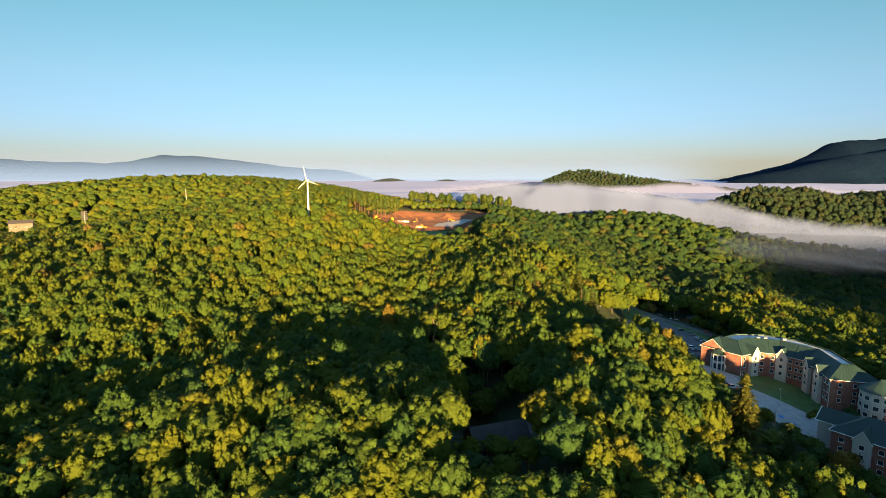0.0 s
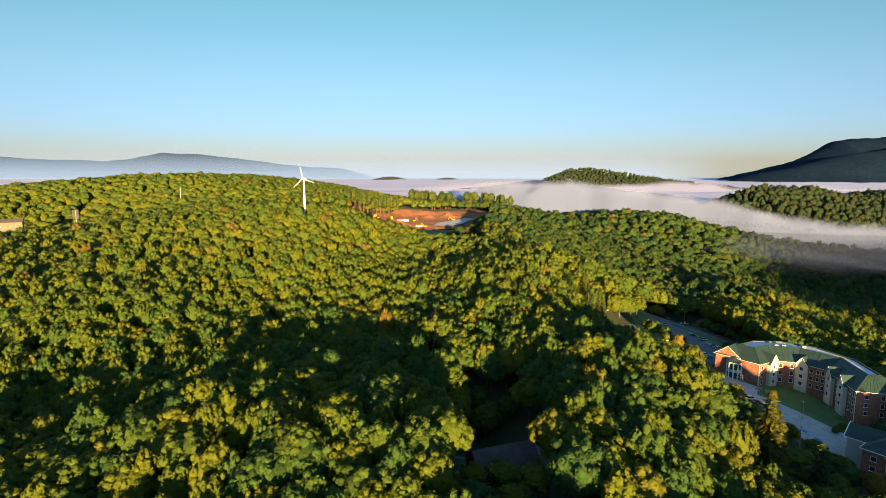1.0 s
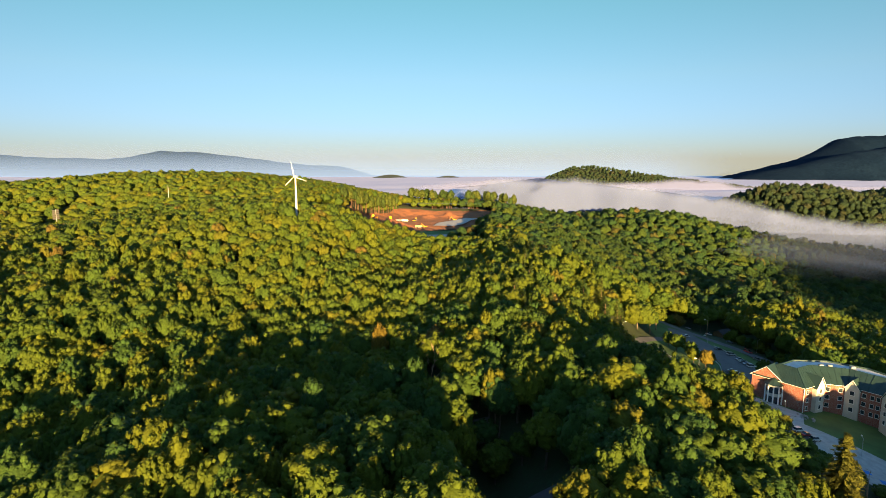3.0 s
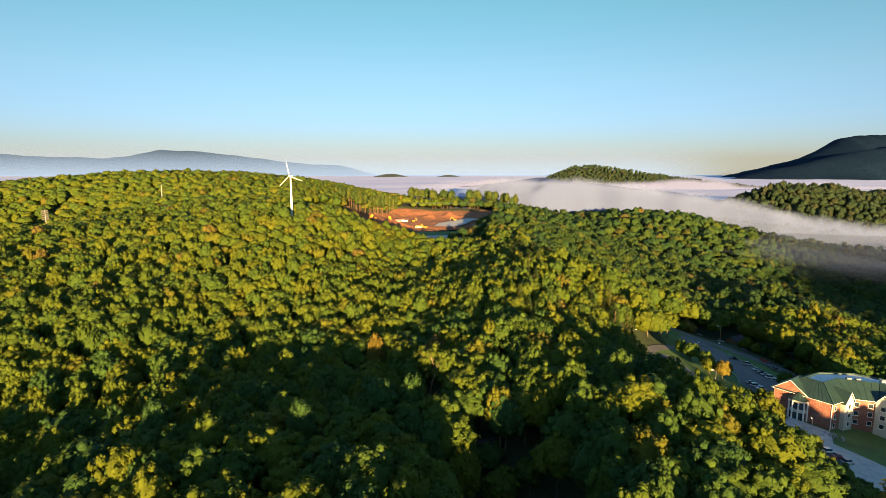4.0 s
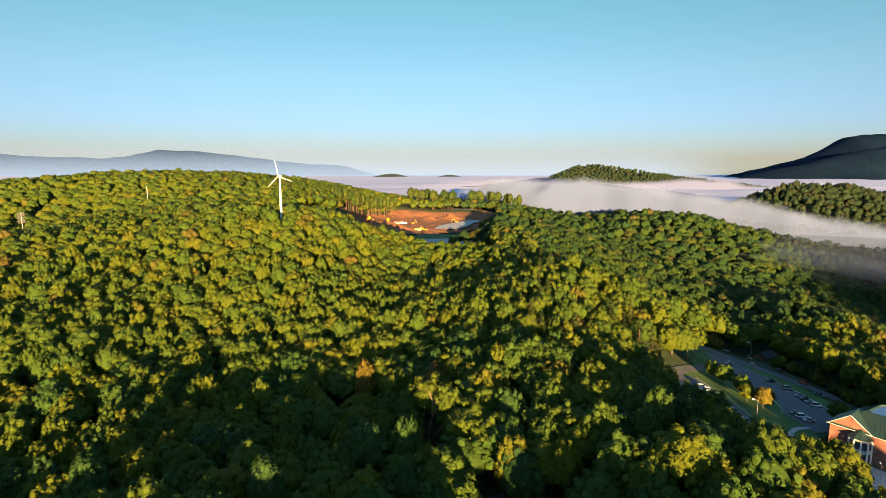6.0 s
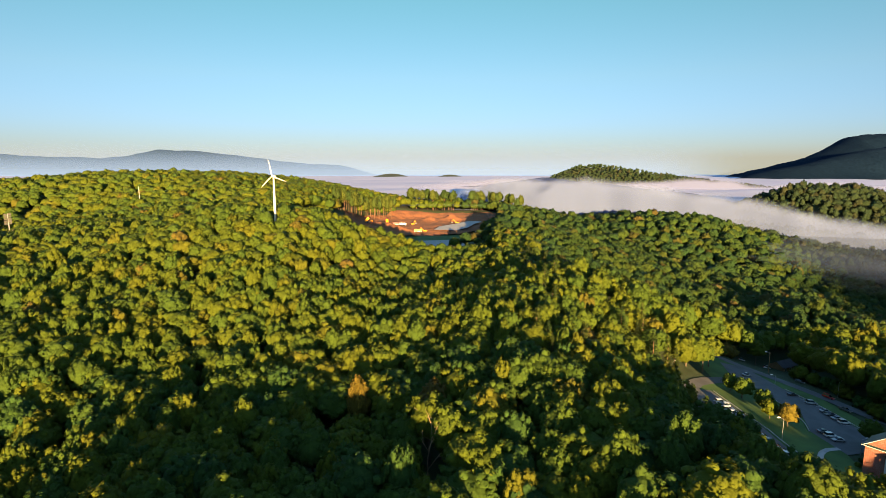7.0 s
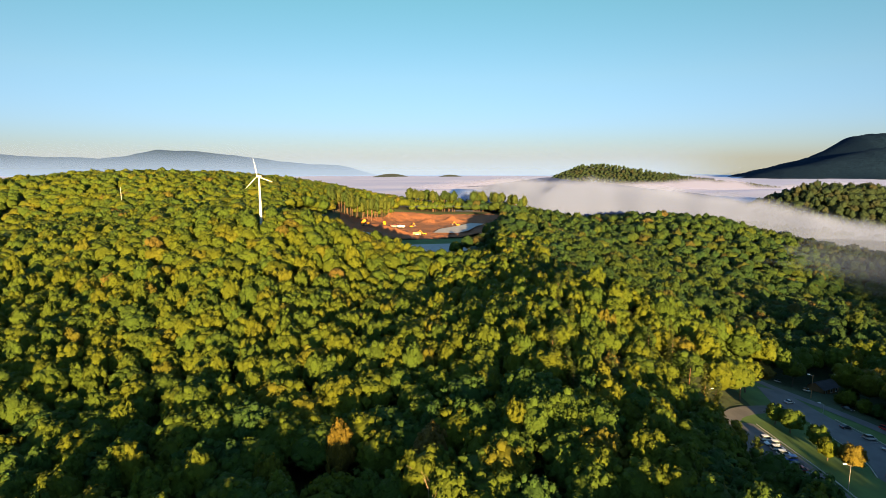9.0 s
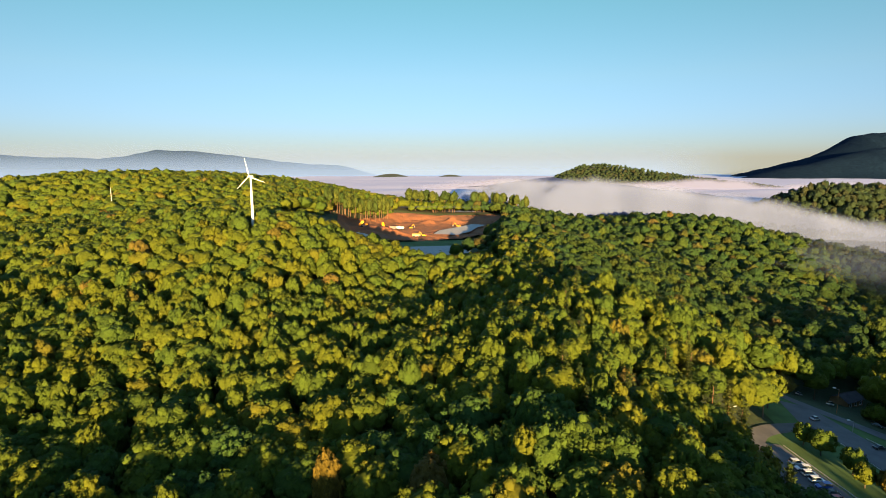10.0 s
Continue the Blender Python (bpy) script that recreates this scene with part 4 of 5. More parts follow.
def small_hall():
    """The nearer hall, below the forecourt."""
    hall = new("brick_hall")
    tagged(hall, "brick hall with cream gables and dark green hipped roof", "building")
    a, b = Vector((0.58, -0.815)), Vector((0.815, 0.58))
    c = Vector((141.5, 189.5))
    at = lambda u, v: tuple(c + a * u + b * v)
    body = [at(0, 0), at(36, 0), at(36, 19), at(0, 19)]
    bm = bmesh.new()
    prism(bm, body, -9, 7.0)
    part("brick_wall", bm, M_BRICK, hall, "red brick walls")
    wing = [at(-6.5, 6), at(0.5, 6), at(0.5, 16), at(-6.5, 16)]
    bm = bmesh.new()
    prism(bm, wing, -9, 6.8)
    part("side_wall", bm, M_CREAM, hall, "cream side bay")
    for poly, z, ends in ((body, 7.0, 8.0), (wing, 6.8, 2.5)):
        bm = bmesh.new()
        o = offset_poly(poly, -0.7)
        v = [bm.verts.new((*p, z)) for p in o]
        if poly is body:
            r0, r1 = bm.verts.new((*at(8, 9.5), 12.4)), bm.verts.new((*at(29, 9.5), 12.4))
        else:
            r0, r1 = bm.verts.new((*at(-7.3, 11), 10.4)), bm.verts.new((*at(7, 11), 11.0))
        for f in ((v[0], v[1], r1, r0), (v[2], v[3], r0, r1), (v[1], v[2], r1), (v[3], v[0], r0)):
            bm.faces.new(f)
        bmesh.ops.recalc_face_normals(bm, faces=bm.faces[:])
        part("roof", bm, M_ROOF, hall, "dark green metal roof")
        bm = bmesh.new()
        for k in range(4):
            tube(bm, (*o[k], z - 0.05), (*o[(k + 1) % 4], z - 0.05), 0.16, 0.16, 5)
        part("gutter", bm, M_WHITE, hall)
    bm = bmesh.new()
    e0, e1, pk = Vector((*at(-7.35, 5.4), 6.8)), Vector((*at(-7.35, 17.0), 6.8)), Vector((*at(-7.45, 11), 10.6))
    tube(bm, e0, pk, 0.14, 0.14, 4)
    tube(bm, e1, pk, 0.14, 0.14, 4)
    part("rake_trim", bm, M_WHITE, hall, "white rake board")
    bm = bmesh.new()
    p = at(20, 12)
    box(bm, p[0] - 3, p[0] + 3, p[1] - 3, p[1] + 3, 11.0, 12.7)
    part("roof_well", bm, M_FLAT_ROOF, hall, "pale flat roof well")
    floors = (-2.6, 0.9, 4.4)
    gable_bay(hall, body[0], body[1], 0.27, 5.6, 1.2, -9, 6.8, 10.4, floors)
    gable_bay(hall, body[0], body[1], 0.72, 5.6, 1.2, -9, 6.8, 10.4, floors)
    windows_on(hall, body[0], body[1], floors, (0.09, 0.42, 0.55, 0.9), 1.2)
    windows_on(hall, wing[3], wing[0], floors, (0.3, 0.7))
    windows_on(hall, body[3], body[0], floors, (0.85,))


small_hall()


# ---- cars ----
def car_model(kind, paint, name):
    """A parked car: body lofted from cross-sections, glazed cabin, lamps and four wheels; nose towards +x."""
    tall = kind != "car"
    L, W, H = (4.8, 1.9, 1.75) if tall else (4.6, 1.82, 1.45)
    car = new(name)
    belt = 0.95 if tall else 0.85
    secs = [(-L / 2, 0.45, belt - 0.12, 0.82), (-L / 2 + 0.25, 0.3, belt, 0.95), (-L / 4, 0.28, belt + 0.03, 1), (L / 8, 0.28, belt, 1), (L / 3, 0.3, belt - 0.08, 0.98), (L / 2 - 0.18, 0.34, belt - 0.2, 0.9), (L / 2, 0.45, belt - 0.32, 0.76)]
    bm = bmesh.new()
    rows = []
    for x, z0, z1, w in secs:
        h = W / 2 * w
        rows.append([bm.verts.new((x, y, z)) for y, z in ((-h * 0.92, z0), (-h, (z0 + z1) / 2), (-h * 0.93, z1), (h * 0.93, z1), (h, (z0 + z1) / 2), (h * 0.92, z0))])
    for a, b in zip(rows, rows[1:]):
        for k in range(6):
            bm.faces.new((a[k], a[(k + 1) % 6], b[(k + 1) % 6], b[k]))
    bm.faces.new(rows[0])
    bm.faces.new(rows[-1][::-1])
    bmesh.ops.recalc_face_normals(bm, faces=bm.faces[:])
    bmesh.ops.bevel(bm, geom=bm.edges[:], offset=0.035, segments=1, affect="EDGES")
    part("body", bm, paint, car)
    back = -L / 2 + (0.12 if tall else 0.75)
    cab = [(back, belt, 0.84), (back + (0.25 if tall else 0.7), H - 0.05, 0.7), (0.3, H - 0.03, 0.7), (L / 2 - 1.25, belt - 0.02, 0.84)]
    bm = bmesh.new()
    rows = []
    for x, z, w in cab:
        rows.append([bm.verts.new((x, -W / 2 * w, z)), bm.verts.new((x, W / 2 * w, z))])
    base = [[bm.verts.new((x, -W / 2 * 0.86, belt - 0.06)), bm.verts.new((x, W / 2 * 0.86, belt - 0.06))] for x, z, w in (cab[1], cab[2])]
    for a, b in zip(rows, rows[1:]):
        bm.faces.new((a[0], a[1], b[1], b[0]))
    for s in (0, 1):
        bm.faces.new((rows[0][s], rows[1][s], base[0][s]))
        bm.faces.new((rows[1][s], rows[2][s], base[1][s], base[0][s]))
        bm.faces.new((rows[2][s], rows[3][s], base[1][s]))
    bmesh.ops.recalc_face_normals(bm, faces=bm.faces[:])
    part("glazing", bm, M_GLASS, car, "dark car windows")
    bm = bmesh.new()
    x0, x1 = cab[1][0] - 0.05, cab[2][0] + 0.05
    box(bm, x0, x1, -W / 2 * 0.71, W / 2 * 0.71, H - 0.06, H, None, 0.025)
    part("roof_panel", bm, paint, car)
    for x in (-L / 2 + 0.85, L / 2 - 0.9):
        for y in (-W / 2 + 0.1, W / 2 - 0.1):
            bm = bmesh.new()
            tube(bm, (x, y - 0.12, 0.33), (x, y + 0.12, 0.33), 0.33, 0.33, 14)
            wheel = part("wheel", bm, M_DARK, car)
            bm = bmesh.new()
            s = 0.13 if y > 0 else -0.13
            tube(bm, (x, y + s * 0.9, 0.33), (x, y + s * 1.03, 0.33), 0.2, 0.18, 10)
            part("rim", bm, M_STEEL, wheel)
    for y in (-0.62, 0.62):
        bm = bmesh.new()
        box(bm, L / 2 - 0.16, L / 2 - 0.03, y - 0.17, y + 0.17, belt - 0.36, belt - 0.22)
        part("headlight", bm, M_WHITE, car)
        bm = bmesh.new()
        box(bm, -L / 2 - 0.02, -L / 2 + 0.08, y - 0.14, y + 0.14, belt - 0.3, belt - 0.12)
        part("tail_light", bm, M_RED, car)
    return car


def car_paint(name, colour):
    m, n, l, p = node_material(name, 0.28)
    dust = noise_fac(n, l, 1.2)
    l.new(mix_colour(n, l, dust, colour, tuple(c * 0.82 + 0.012 for c in colour)), p.inputs["Base Color"])
    p.inputs["Coat Weight"].default_value = 0.6
    return m


PAINTS = {"white": (0.78, 0.78, 0.76), "black": (0.012, 0.012, 0.014), "silver": (0.42, 0.43, 0.44), "red": (0.38, 0.015, 0.015), "blue": (0.02, 0.07, 0.32), "grey": (0.1, 0.105, 0.11), "dark_red": (0.16, 0.01, 0.015)}
PAINT = {k: car_paint("car_paint_" + k, v) for k, v in PAINTS.items()}
MODELS = {}


def park(kind, colour, x, y, heading):
    """Set a car down on the ground, following its slope."""
    key = (kind, colour)
    c, s = math.cos(heading), math.sin(heading)
    z = [float(height(x + u * c - w * s, y + u * s + w * c)) for u, w in ((2, 0), (-2, 0), (0, 1), (0, -1))]
    m = Matrix.Translation((x, y, (z[0] + z[1]) / 2 + 0.3)) @ Matrix.Rotation(heading, 4, "Z") @ Matrix.Rotation(-math.atan2(z[0] - z[1], 4), 4, "Y") @ Matrix.Rotation(math.atan2(z[2] - z[3], 2), 4, "X")
    if key in MODELS:
        return copy_thing(MODELS[key], m)
    car = car_model(kind, PAINT[colour], {"car": "saloon_car", "suv": "sport_utility_car"}[kind])
    tagged(car, "%s %s parked on the asphalt" % (colour.replace("_", " "), {"car": "saloon car", "suv": "tall estate car"}[kind]), "car", "parked cars")
    car.matrix_basis = m
    MODELS[key] = car
    return car


LOW_ROW = ["suv white", "suv white", "suv white", "suv white", "suv blue", "car black", "suv dark_red", "suv grey", "car dark_red", "suv white", "suv grey", "suv red", "suv white", "suv white", "car black", "car grey"]
for k, spec in enumerate(LOW_ROW):
    kind, colour = spec.split()
    park(kind, colour, 109.8 + 0.2 * k + random.uniform(-0.25, 0.25), 319.2 - 2.95 * k, math.pi * (k % 3 == 1) + 0.08 + random.uniform(-0.03, 0.03))
for x, y, spec in ((116.0, 270.5, "suv white"), (116.6, 267.4, "car black"), (117.4, 264.4, "car dark_red"), (118.1, 261.4, "suv white"), (119.0, 258.0, "suv white"),
                   (128.4, 239.2, "car grey"), (129.6, 236.2, "suv white"), (130.6, 233.2, "car red"), (131.8, 230.2, "suv silver")):
    kind, colour = spec.split()
    park(kind, colour, x, y, 0.35 + random.uniform(-0.03, 0.03))
for x, y, spec, h in ((153.2, 329.0, "suv silver", 0.1), (153.5, 321.0, "car silver", 0.15), (153.4, 317.6, "car black", 3.25), (153.6, 314.2, "car silver", 0.1), (154.0, 311.0, "suv white", 0.12),
                      (138.6, 300.2, "car grey", 0.1), (139.1, 297.1, "suv white", 0.1), (139.8, 294.1, "car silver", 3.2), (150.2, 337.0, "car black", 0.2), (168.5, 340.5, "suv red", -1.1),
                      (169.5, 362.0, "car black", -0.9), (179.0, 334.0, "car dark_red", -1.0), (165.5, 326.0, "car grey", -1.1), (170.5, 390.0, "suv white", 0.5), (160.0, 396.0, "car silver", 0.6),
                      (141.0, 357.0, "car silver", 0.4), (91.0, 328.0, "suv red", 0.3), (90.0, 322.8, "car silver", 0.3), (17.3, 175.6, "car black", 0.05)):
    kind, colour = spec.split()
    park(kind, colour, x, y, h)


# ---- lamps and poles ----
def street_lamp(x, y, high, wood, heading):
    lamp = new("street_lamp")
    tagged(lamp, "wooden pole street lamp with a short arm" if wood else "slim grey steel street lamp with a flat head", "lamp", "street lamps")
    lamp.location = (x, y, float(height(x, y)))
    bm = bmesh.new()
    tube(bm, (0, 0, -0.6), (0, 0, high), 0.17 if wood else 0.1, 0.13 if wood else 0.07, 8)
    part("pole", bm, M_ORANGE_WOOD if wood else M_STEEL, lamp)
    e = Vector((math.cos(heading) * 1.7, math.sin(heading) * 1.7, high + 0.25))
    bm = bmesh.new()
    tube(bm, (0, 0, high - 0.35), e, 0.06, 0.05, 6)
    part("arm", bm, M_STEEL, lamp)
    bm = bmesh.new()
    box(bm, -0.45, 0.45, -0.2, 0.2, -0.1, 0.1, Matrix.Translation(e) @ Matrix.Rotation(heading, 4, "Z"), 0.05)
    part("lamp_head", bm, M_WHITE, lamp, "pale lamp head")


street_lamp(161, 373, 10.5, True, 2.8)
street_lamp(96.5, 335, 8.5, False, 0.2)
street_lamp(118.5, 292, 8.5, False, 3.0)
street_lamp(150.5, 350, 4.5, False, 2.9)
street_lamp(176, 345, 7.5, False, 0.3)
street_lamp(141, 285, 6.0, False, 0.0)
street_lamp(144, 224, 7.0, False, 1.2)
street_lamp(134.5, 252, 5.0, False, 1.2)


# ---- the wind turbine ----
def wind_turbine(x, y, hub):
    t = new("wind_turbine")
    tagged(t, "white three-bladed wind turbine on a tapered mast above the trees", "wind turbine")
    z = float(height(x, y))
    t.location = (x, y, z)
    h = hub - z
    bm = bmesh.new()
    tube(bm, (0, 0, -1), (0, 0, h * 0.5), 1.0, 0.85, 20)
    tube(bm, (0, 0, h * 0.5), (0, 0, h - 0.9), 0.85, 0.5, 20)
    part("mast", bm, M_WHITE, t)
    bm = bmesh.new()
    tube(bm, (0, 0, 0), (0, 0, 0.35), 1.2, 1.2, 20)
    part("flange", bm, M_STEEL, t)
    face = Matrix.Translation((0, 0, h)) @ Matrix.Rotation(radians(-14), 4, "Z")
    bm = bmesh.new()
    box(bm, -0.7, 0.7, -1.5, 2.2, -0.7, 0.75, face, 0.25)
    part("nacelle", bm, M_WHITE, t)
    bm = bmesh.new()
    bmesh.ops.create_uvsphere(bm, u_segments=14, v_segments=8, radius=0.75, matrix=face @ Matrix.Translation((0, -2.0, 0)))
    part("rotor_hub", bm, M_WHITE, t)
    for k in range(3):
        m = face @ Matrix.Translation((0, -2.1, 0)) @ Matrix.Rotation(radians(-12 + 120 * k), 4, "Y")
        bm = bmesh.new()
        rows = []
        for s, c, th, tw in ((0.4, 0.35, 0.35, 40), (1.6, 0.42, 0.25, 28), (3.0, 0.72, 0.18, 18), (6.0, 0.56, 0.12, 10), (9.5, 0.38, 0.08, 5), (12.0, 0.16, 0.04, 2)):
            q = m @ Matrix.Translation((0, 0, s)) @ Matrix.Rotation(radians(tw), 4, "Z")
            rows.append([bm.verts.new(q @ Vector(p)) for p in ((-c * 0.35, 0, 0), (-c * 0.1, th / 2, 0), (c * 0.65, 0, 0), (-c * 0.1, -th / 2, 0))])
        for a, b in zip(rows, rows[1:]):
            for i in range(4):
                bm.faces.new((a[i], a[(i + 1) % 4], b[(i + 1) % 4], b[i]))
        bm.faces.new(rows[-1])
        bmesh.ops.recalc_face_normals(bm, faces=bm.faces[:])
        part("blade", bm, M_WHITE, t)


wind_turbine(-124, 508, 92.0)


# ---- single trees ----
def pine_arrays(rng, high, radius, low, tiers, sprays, size, droop):
    """Tiered needle sprays on level branches."""
    verts, quads, n = [], [], 0
    for k in range(tiers):
        u = k / (tiers - 1)
        z, reach = low + (high - low) * u, radius * (1 - u) ** 0.75 + 0.4
        for j in range(max(4, int(7 * (1 - u) + 4))):
            a = 2.4 * k + 6.283 * j / max(4, int(7 * (1 - u) + 4)) + rng.normal(0, 0.2)
            r = reach * rng.uniform(0.7, 1.1)
            for s in range(sprays):
                f = (s + 0.6) / sprays
                p = np.array([math.cos(a) * r * f, math.sin(a) * r * f, z - droop * r * f * f + rng.normal(0, 0.12)]) + rng.normal(0, 0.25, 3)
                t = np.array([math.cos(a), math.sin(a), -droop]) + rng.normal(0, 0.35, 3)
                b = np.cross(t, [0, 0, 1.0]) + rng.normal(0, 0.25, 3)
                w = size * rng.uniform(0.6, 1.2) * (1.2 - 0.5 * u)
                t, b = t / np.linalg.norm(t) * w, b / np.linalg.norm(b) * w * 0.5
                verts.append(np.stack([p - t, p - b + [0, 0, 0.12], p + t, p + b - [0, 0, 0.12]]))
                quads.append(np.arange(4) + n)
                n += 4
    return np.concatenate(verts), np.array(quads)


def conifer(x, y, high, radius, low, seed, kind="conifer_tree", label="tall conifer with drooping golden-green boughs", mat=None, droop=0.35, sprays=5, size=0.95, tiers=26):
    rng = np.random.default_rng(seed)
    v, q = pine_arrays(rng, high, radius, low, tiers, sprays, size, droop)
    crown = quick_mesh("crown", v, q, [mat or M_NEEDLE])
    bm = bmesh.new()
    tube(bm, (0, 0, -1), (0, 0, high * 0.97), 0.012 * high + 0.08, 0.04, 7)
    for k in range(10):
        a, z = 2.4 * k, low + (high - low) * (0.05 + 0.08 * k)
        r = radius * (1 - 0.09 * k) * 0.7
        tube(bm, (0, 0, z), (math.cos(a) * r, math.sin(a) * r, z - 0.25 * r), 0.09, 0.03, 4)
    me = bpy.data.meshes.new("trunk")
    bm.to_mesh(me)
    bm.free()
    me.materials.append(M_BARK)
    tree = new(kind)
    tagged(tree, label, "tree")
    tree.location = (x, y, float(height(x, y)) - 0.2)
    mesh_part("trunk", me, tree)
    mesh_part("crown", crown, tree)
    return tree


conifer(101, 176, 27, 8.0, 2.0, 5, sprays=9, size=1.35, tiers=26, mat=M_SPRUCE)
conifer(112, 168, 17, 4.0, 1.5, 6)
for k, (x, y, high) in enumerate(((85.3, 307, 13), (90, 304.5, 12.5), (89, 291, 12), (79, 301, 11))):
    conifer(x, y, high, 2.8, 0.8, 20 + k, label="slender young conifer beside the car park", sprays=6, size=0.6, tiers=16)
for k, (x, y, h) in enumerate(((88, 309, 12), (91.5, 304, 13), (94, 298, 12), (92, 293, 10))):
    conifer(x, y, h, 2.6, 0.8, 30 + k, "cypress_tree", "slim pointed evergreen beside the car park", M_NEEDLE, -0.9, 3, 0.8, 24)
RIDGE_PINES = []
for k in range(4):
    rng = np.random.default_rng(810 + k)
    v, q = pine_arrays(rng, 24.0, 4.6, 3.0, 22, 5, 0.85, 0.15)
    RIDGE_PINES.append((quick_mesh("crown", v, q, [M_NEEDLE]), trunk_mesh("trunk", rng, 24.0, 2.0, 4.0, M_PINE_BARK, 3)))
rng = np.random.default_rng(88)
for k, (x, y) in enumerate([(52 + 0.2 * i + rng.normal(0, 5), 352 + 15 * i + rng.normal(0, 4)) for i in range(10)] + [(82 + rng.normal(0, 6), 312 + 8 * i + rng.normal(0, 4)) for i in range(8)] + [(40 + rng.normal(0, 8), 300 + 7 * i) for i in range(5)]):
    crown, trunk = RIDGE_PINES[k % 4]
    s = float(rng.uniform(0.85, 1.08))
    tree = new("white_pine")
    tagged(tree, "tall layered white pine with golden-green boughs on the ridge", "tree", "pines on the ridge")
    tree.matrix_basis = Matrix.LocRotScale((x, y, float(height(x, y)) - 0.3), Euler((0, 0, 1.9 * k)), (s, s, s))
    mesh_part("trunk", trunk, tree)
    mesh_part("crown", crown, tree)


def single(kind, x, y, scale, high, mat=None, label="", seed=0):
    rng = np.random.default_rng(500 + seed)
    crown, trunk = NEAR[kind][seed % 5] if scale > 0.6 else YOUNG_MAPLE[seed % 3]
    if 0.2 < scale <= 0.6:
        scale, high = scale * 2.0, high * 2.1
    elif scale <= 0.2:
        scale, high = scale * 3.0, high * 2.4
    if mat:
        crown = crown.copy()
        crown.materials.clear()
        crown.materials.append(mat)
    return plant(kind, crown, trunk, x, y, float(height(x, y)) - 0.2, scale, high, float(rng.uniform(0, 6.28)), label)


for k, (x, y, s, h) in enumerate(((127.5, 303.5, 0.5, 0.5), (125.5, 316, 0.5, 0.48), (124, 309, 0.42, 0.42))):
    single("maple_tree", x, y, s, h, M_GOLD if k == 0 else None, "small maple turning yellow on a grass island" if k == 0 else "small green maple on a grass island", k)
for k, (kind, x, y, s, h) in enumerate((("maple_tree", 123, 327, 0.55, 0.5), ("oak_tree", 121, 333, 0.45, 0.45), ("oak_tree", 118, 352, 0.75, 0.75), ("oak_tree", 125, 361, 0.85, 0.8), ("maple_tree", 112, 356, 0.8, 0.8),
                                        ("maple_tree", 148.5, 290.5, 0.62, 0.55), ("maple_tree", 99, 272, 0.6, 0.42), ("tulip_tree", 97, 284, 0.7, 0.42), ("maple_tree", 101, 256, 0.6, 0.38), ("oak_tree", 113, 243, 0.5, 0.42),
                                        ("oak_tree", 120, 232, 0.5, 0.4), ("maple_tree", 118, 214, 0.5, 0.36), ("oak_tree", 134, 182, 0.4, 0.35),
                                        ("oak_tree", 168, 215, 0.5, 0.42), ("maple_tree", 134, 172, 0.6, 0.6), ("oak_tree", 170, 400, 0.7, 0.7), ("maple_tree", 190, 388, 0.7, 0.75), ("oak_tree", 180, 376, 0.5, 0.5))):
    single(kind, x, y, s, h, M_GOLD if k == 14 else None, "", k)
single("tulip_tree", -28, 276, 0.7, 1.12, M_GOLD, "slim tree with yellowing leaves standing out of the wood", 3)
for k, (x, y, s) in enumerate(((158, 221, 0.13), (155, 219, 0.12), (152.5, 217, 0.12), (133.5, 276, 0.1), (137, 279, 0.1))):
    single("oak_tree", x, y, s, s, None, "rounded green shrub clipped low beside the hall", k).name = "shrub"


def bare_tree(x, y, high, seed):
    rng = np.random.default_rng(seed)
    bm = bmesh.new()

    def grow(p, d, length, r, depth):
        e = p + d * length
        tube(bm, p, e, r, r * 0.6, 5 if depth else 7, False)
        if depth < 4:
            for _ in range(3 if depth < 2 else 2):
                nd = (d + Vector(rng.normal(0, 0.42, 3)) + Vector((0, 0, 0.12))).normalized()
                grow(p.lerp(e, rng.uniform(0.6, 1.0)), nd, length * rng.uniform(0.55, 0.75), r * 0.55, depth + 1)

    grow(Vector((0, 0, -0.5)), Vector((0, 0, 1)), high * 0.4, 0.3, 0)
    tree = part("bare_tree", bm, M_DEAD, None)
    tagged(tree, "leafless grey dead tree among green crowns", "tree")
    tree.location = (x, y, float(height(x, y)))


for k, (x, y, h) in enumerate(((-88, 233, 23), (-84, 236, 20), (-5, 250, 24), (34, 118, 17), (-330, 520, 22), (126, 198, 12))):
    bare_tree(x, y, h, 40 + k)


# ---- the pines and machines of the building site ----
PINE_TRUNK, PINE_CROWN = [], []
for k in range(4):
    rng = np.random.default_rng(700 + k)
    v, q, t = crown_arrays(rng, 27.0, 3.6, 14.5 if k < 2 else 12.0, 12, 9, 0.7, 1.2, 0.6)
    PINE_CROWN.append(quick_mesh("crown", v, q, [M_NEEDLE], t))
    PINE_TRUNK.append(trunk_mesh("trunk", rng, 27.0, 3.0, 14.0, M_PINE_BARK, 4, 0.55))


def pine(x, y, s, k, wide=1.0):
    tree = new("pine_tree")
    tagged(tree, "tall pine with a bare reddish trunk and high green crown", "tree", "pines by the building site")
    tree.matrix_basis = Matrix.LocRotScale((x, y, float(height(x, y)) - 0.3), Euler((0, 0, k * 1.7)), (s * wide, s * wide, s))
    mesh_part("trunk", PINE_TRUNK[k % 4], tree)
    mesh_part("crown", PINE_CROWN[k % 4], tree)


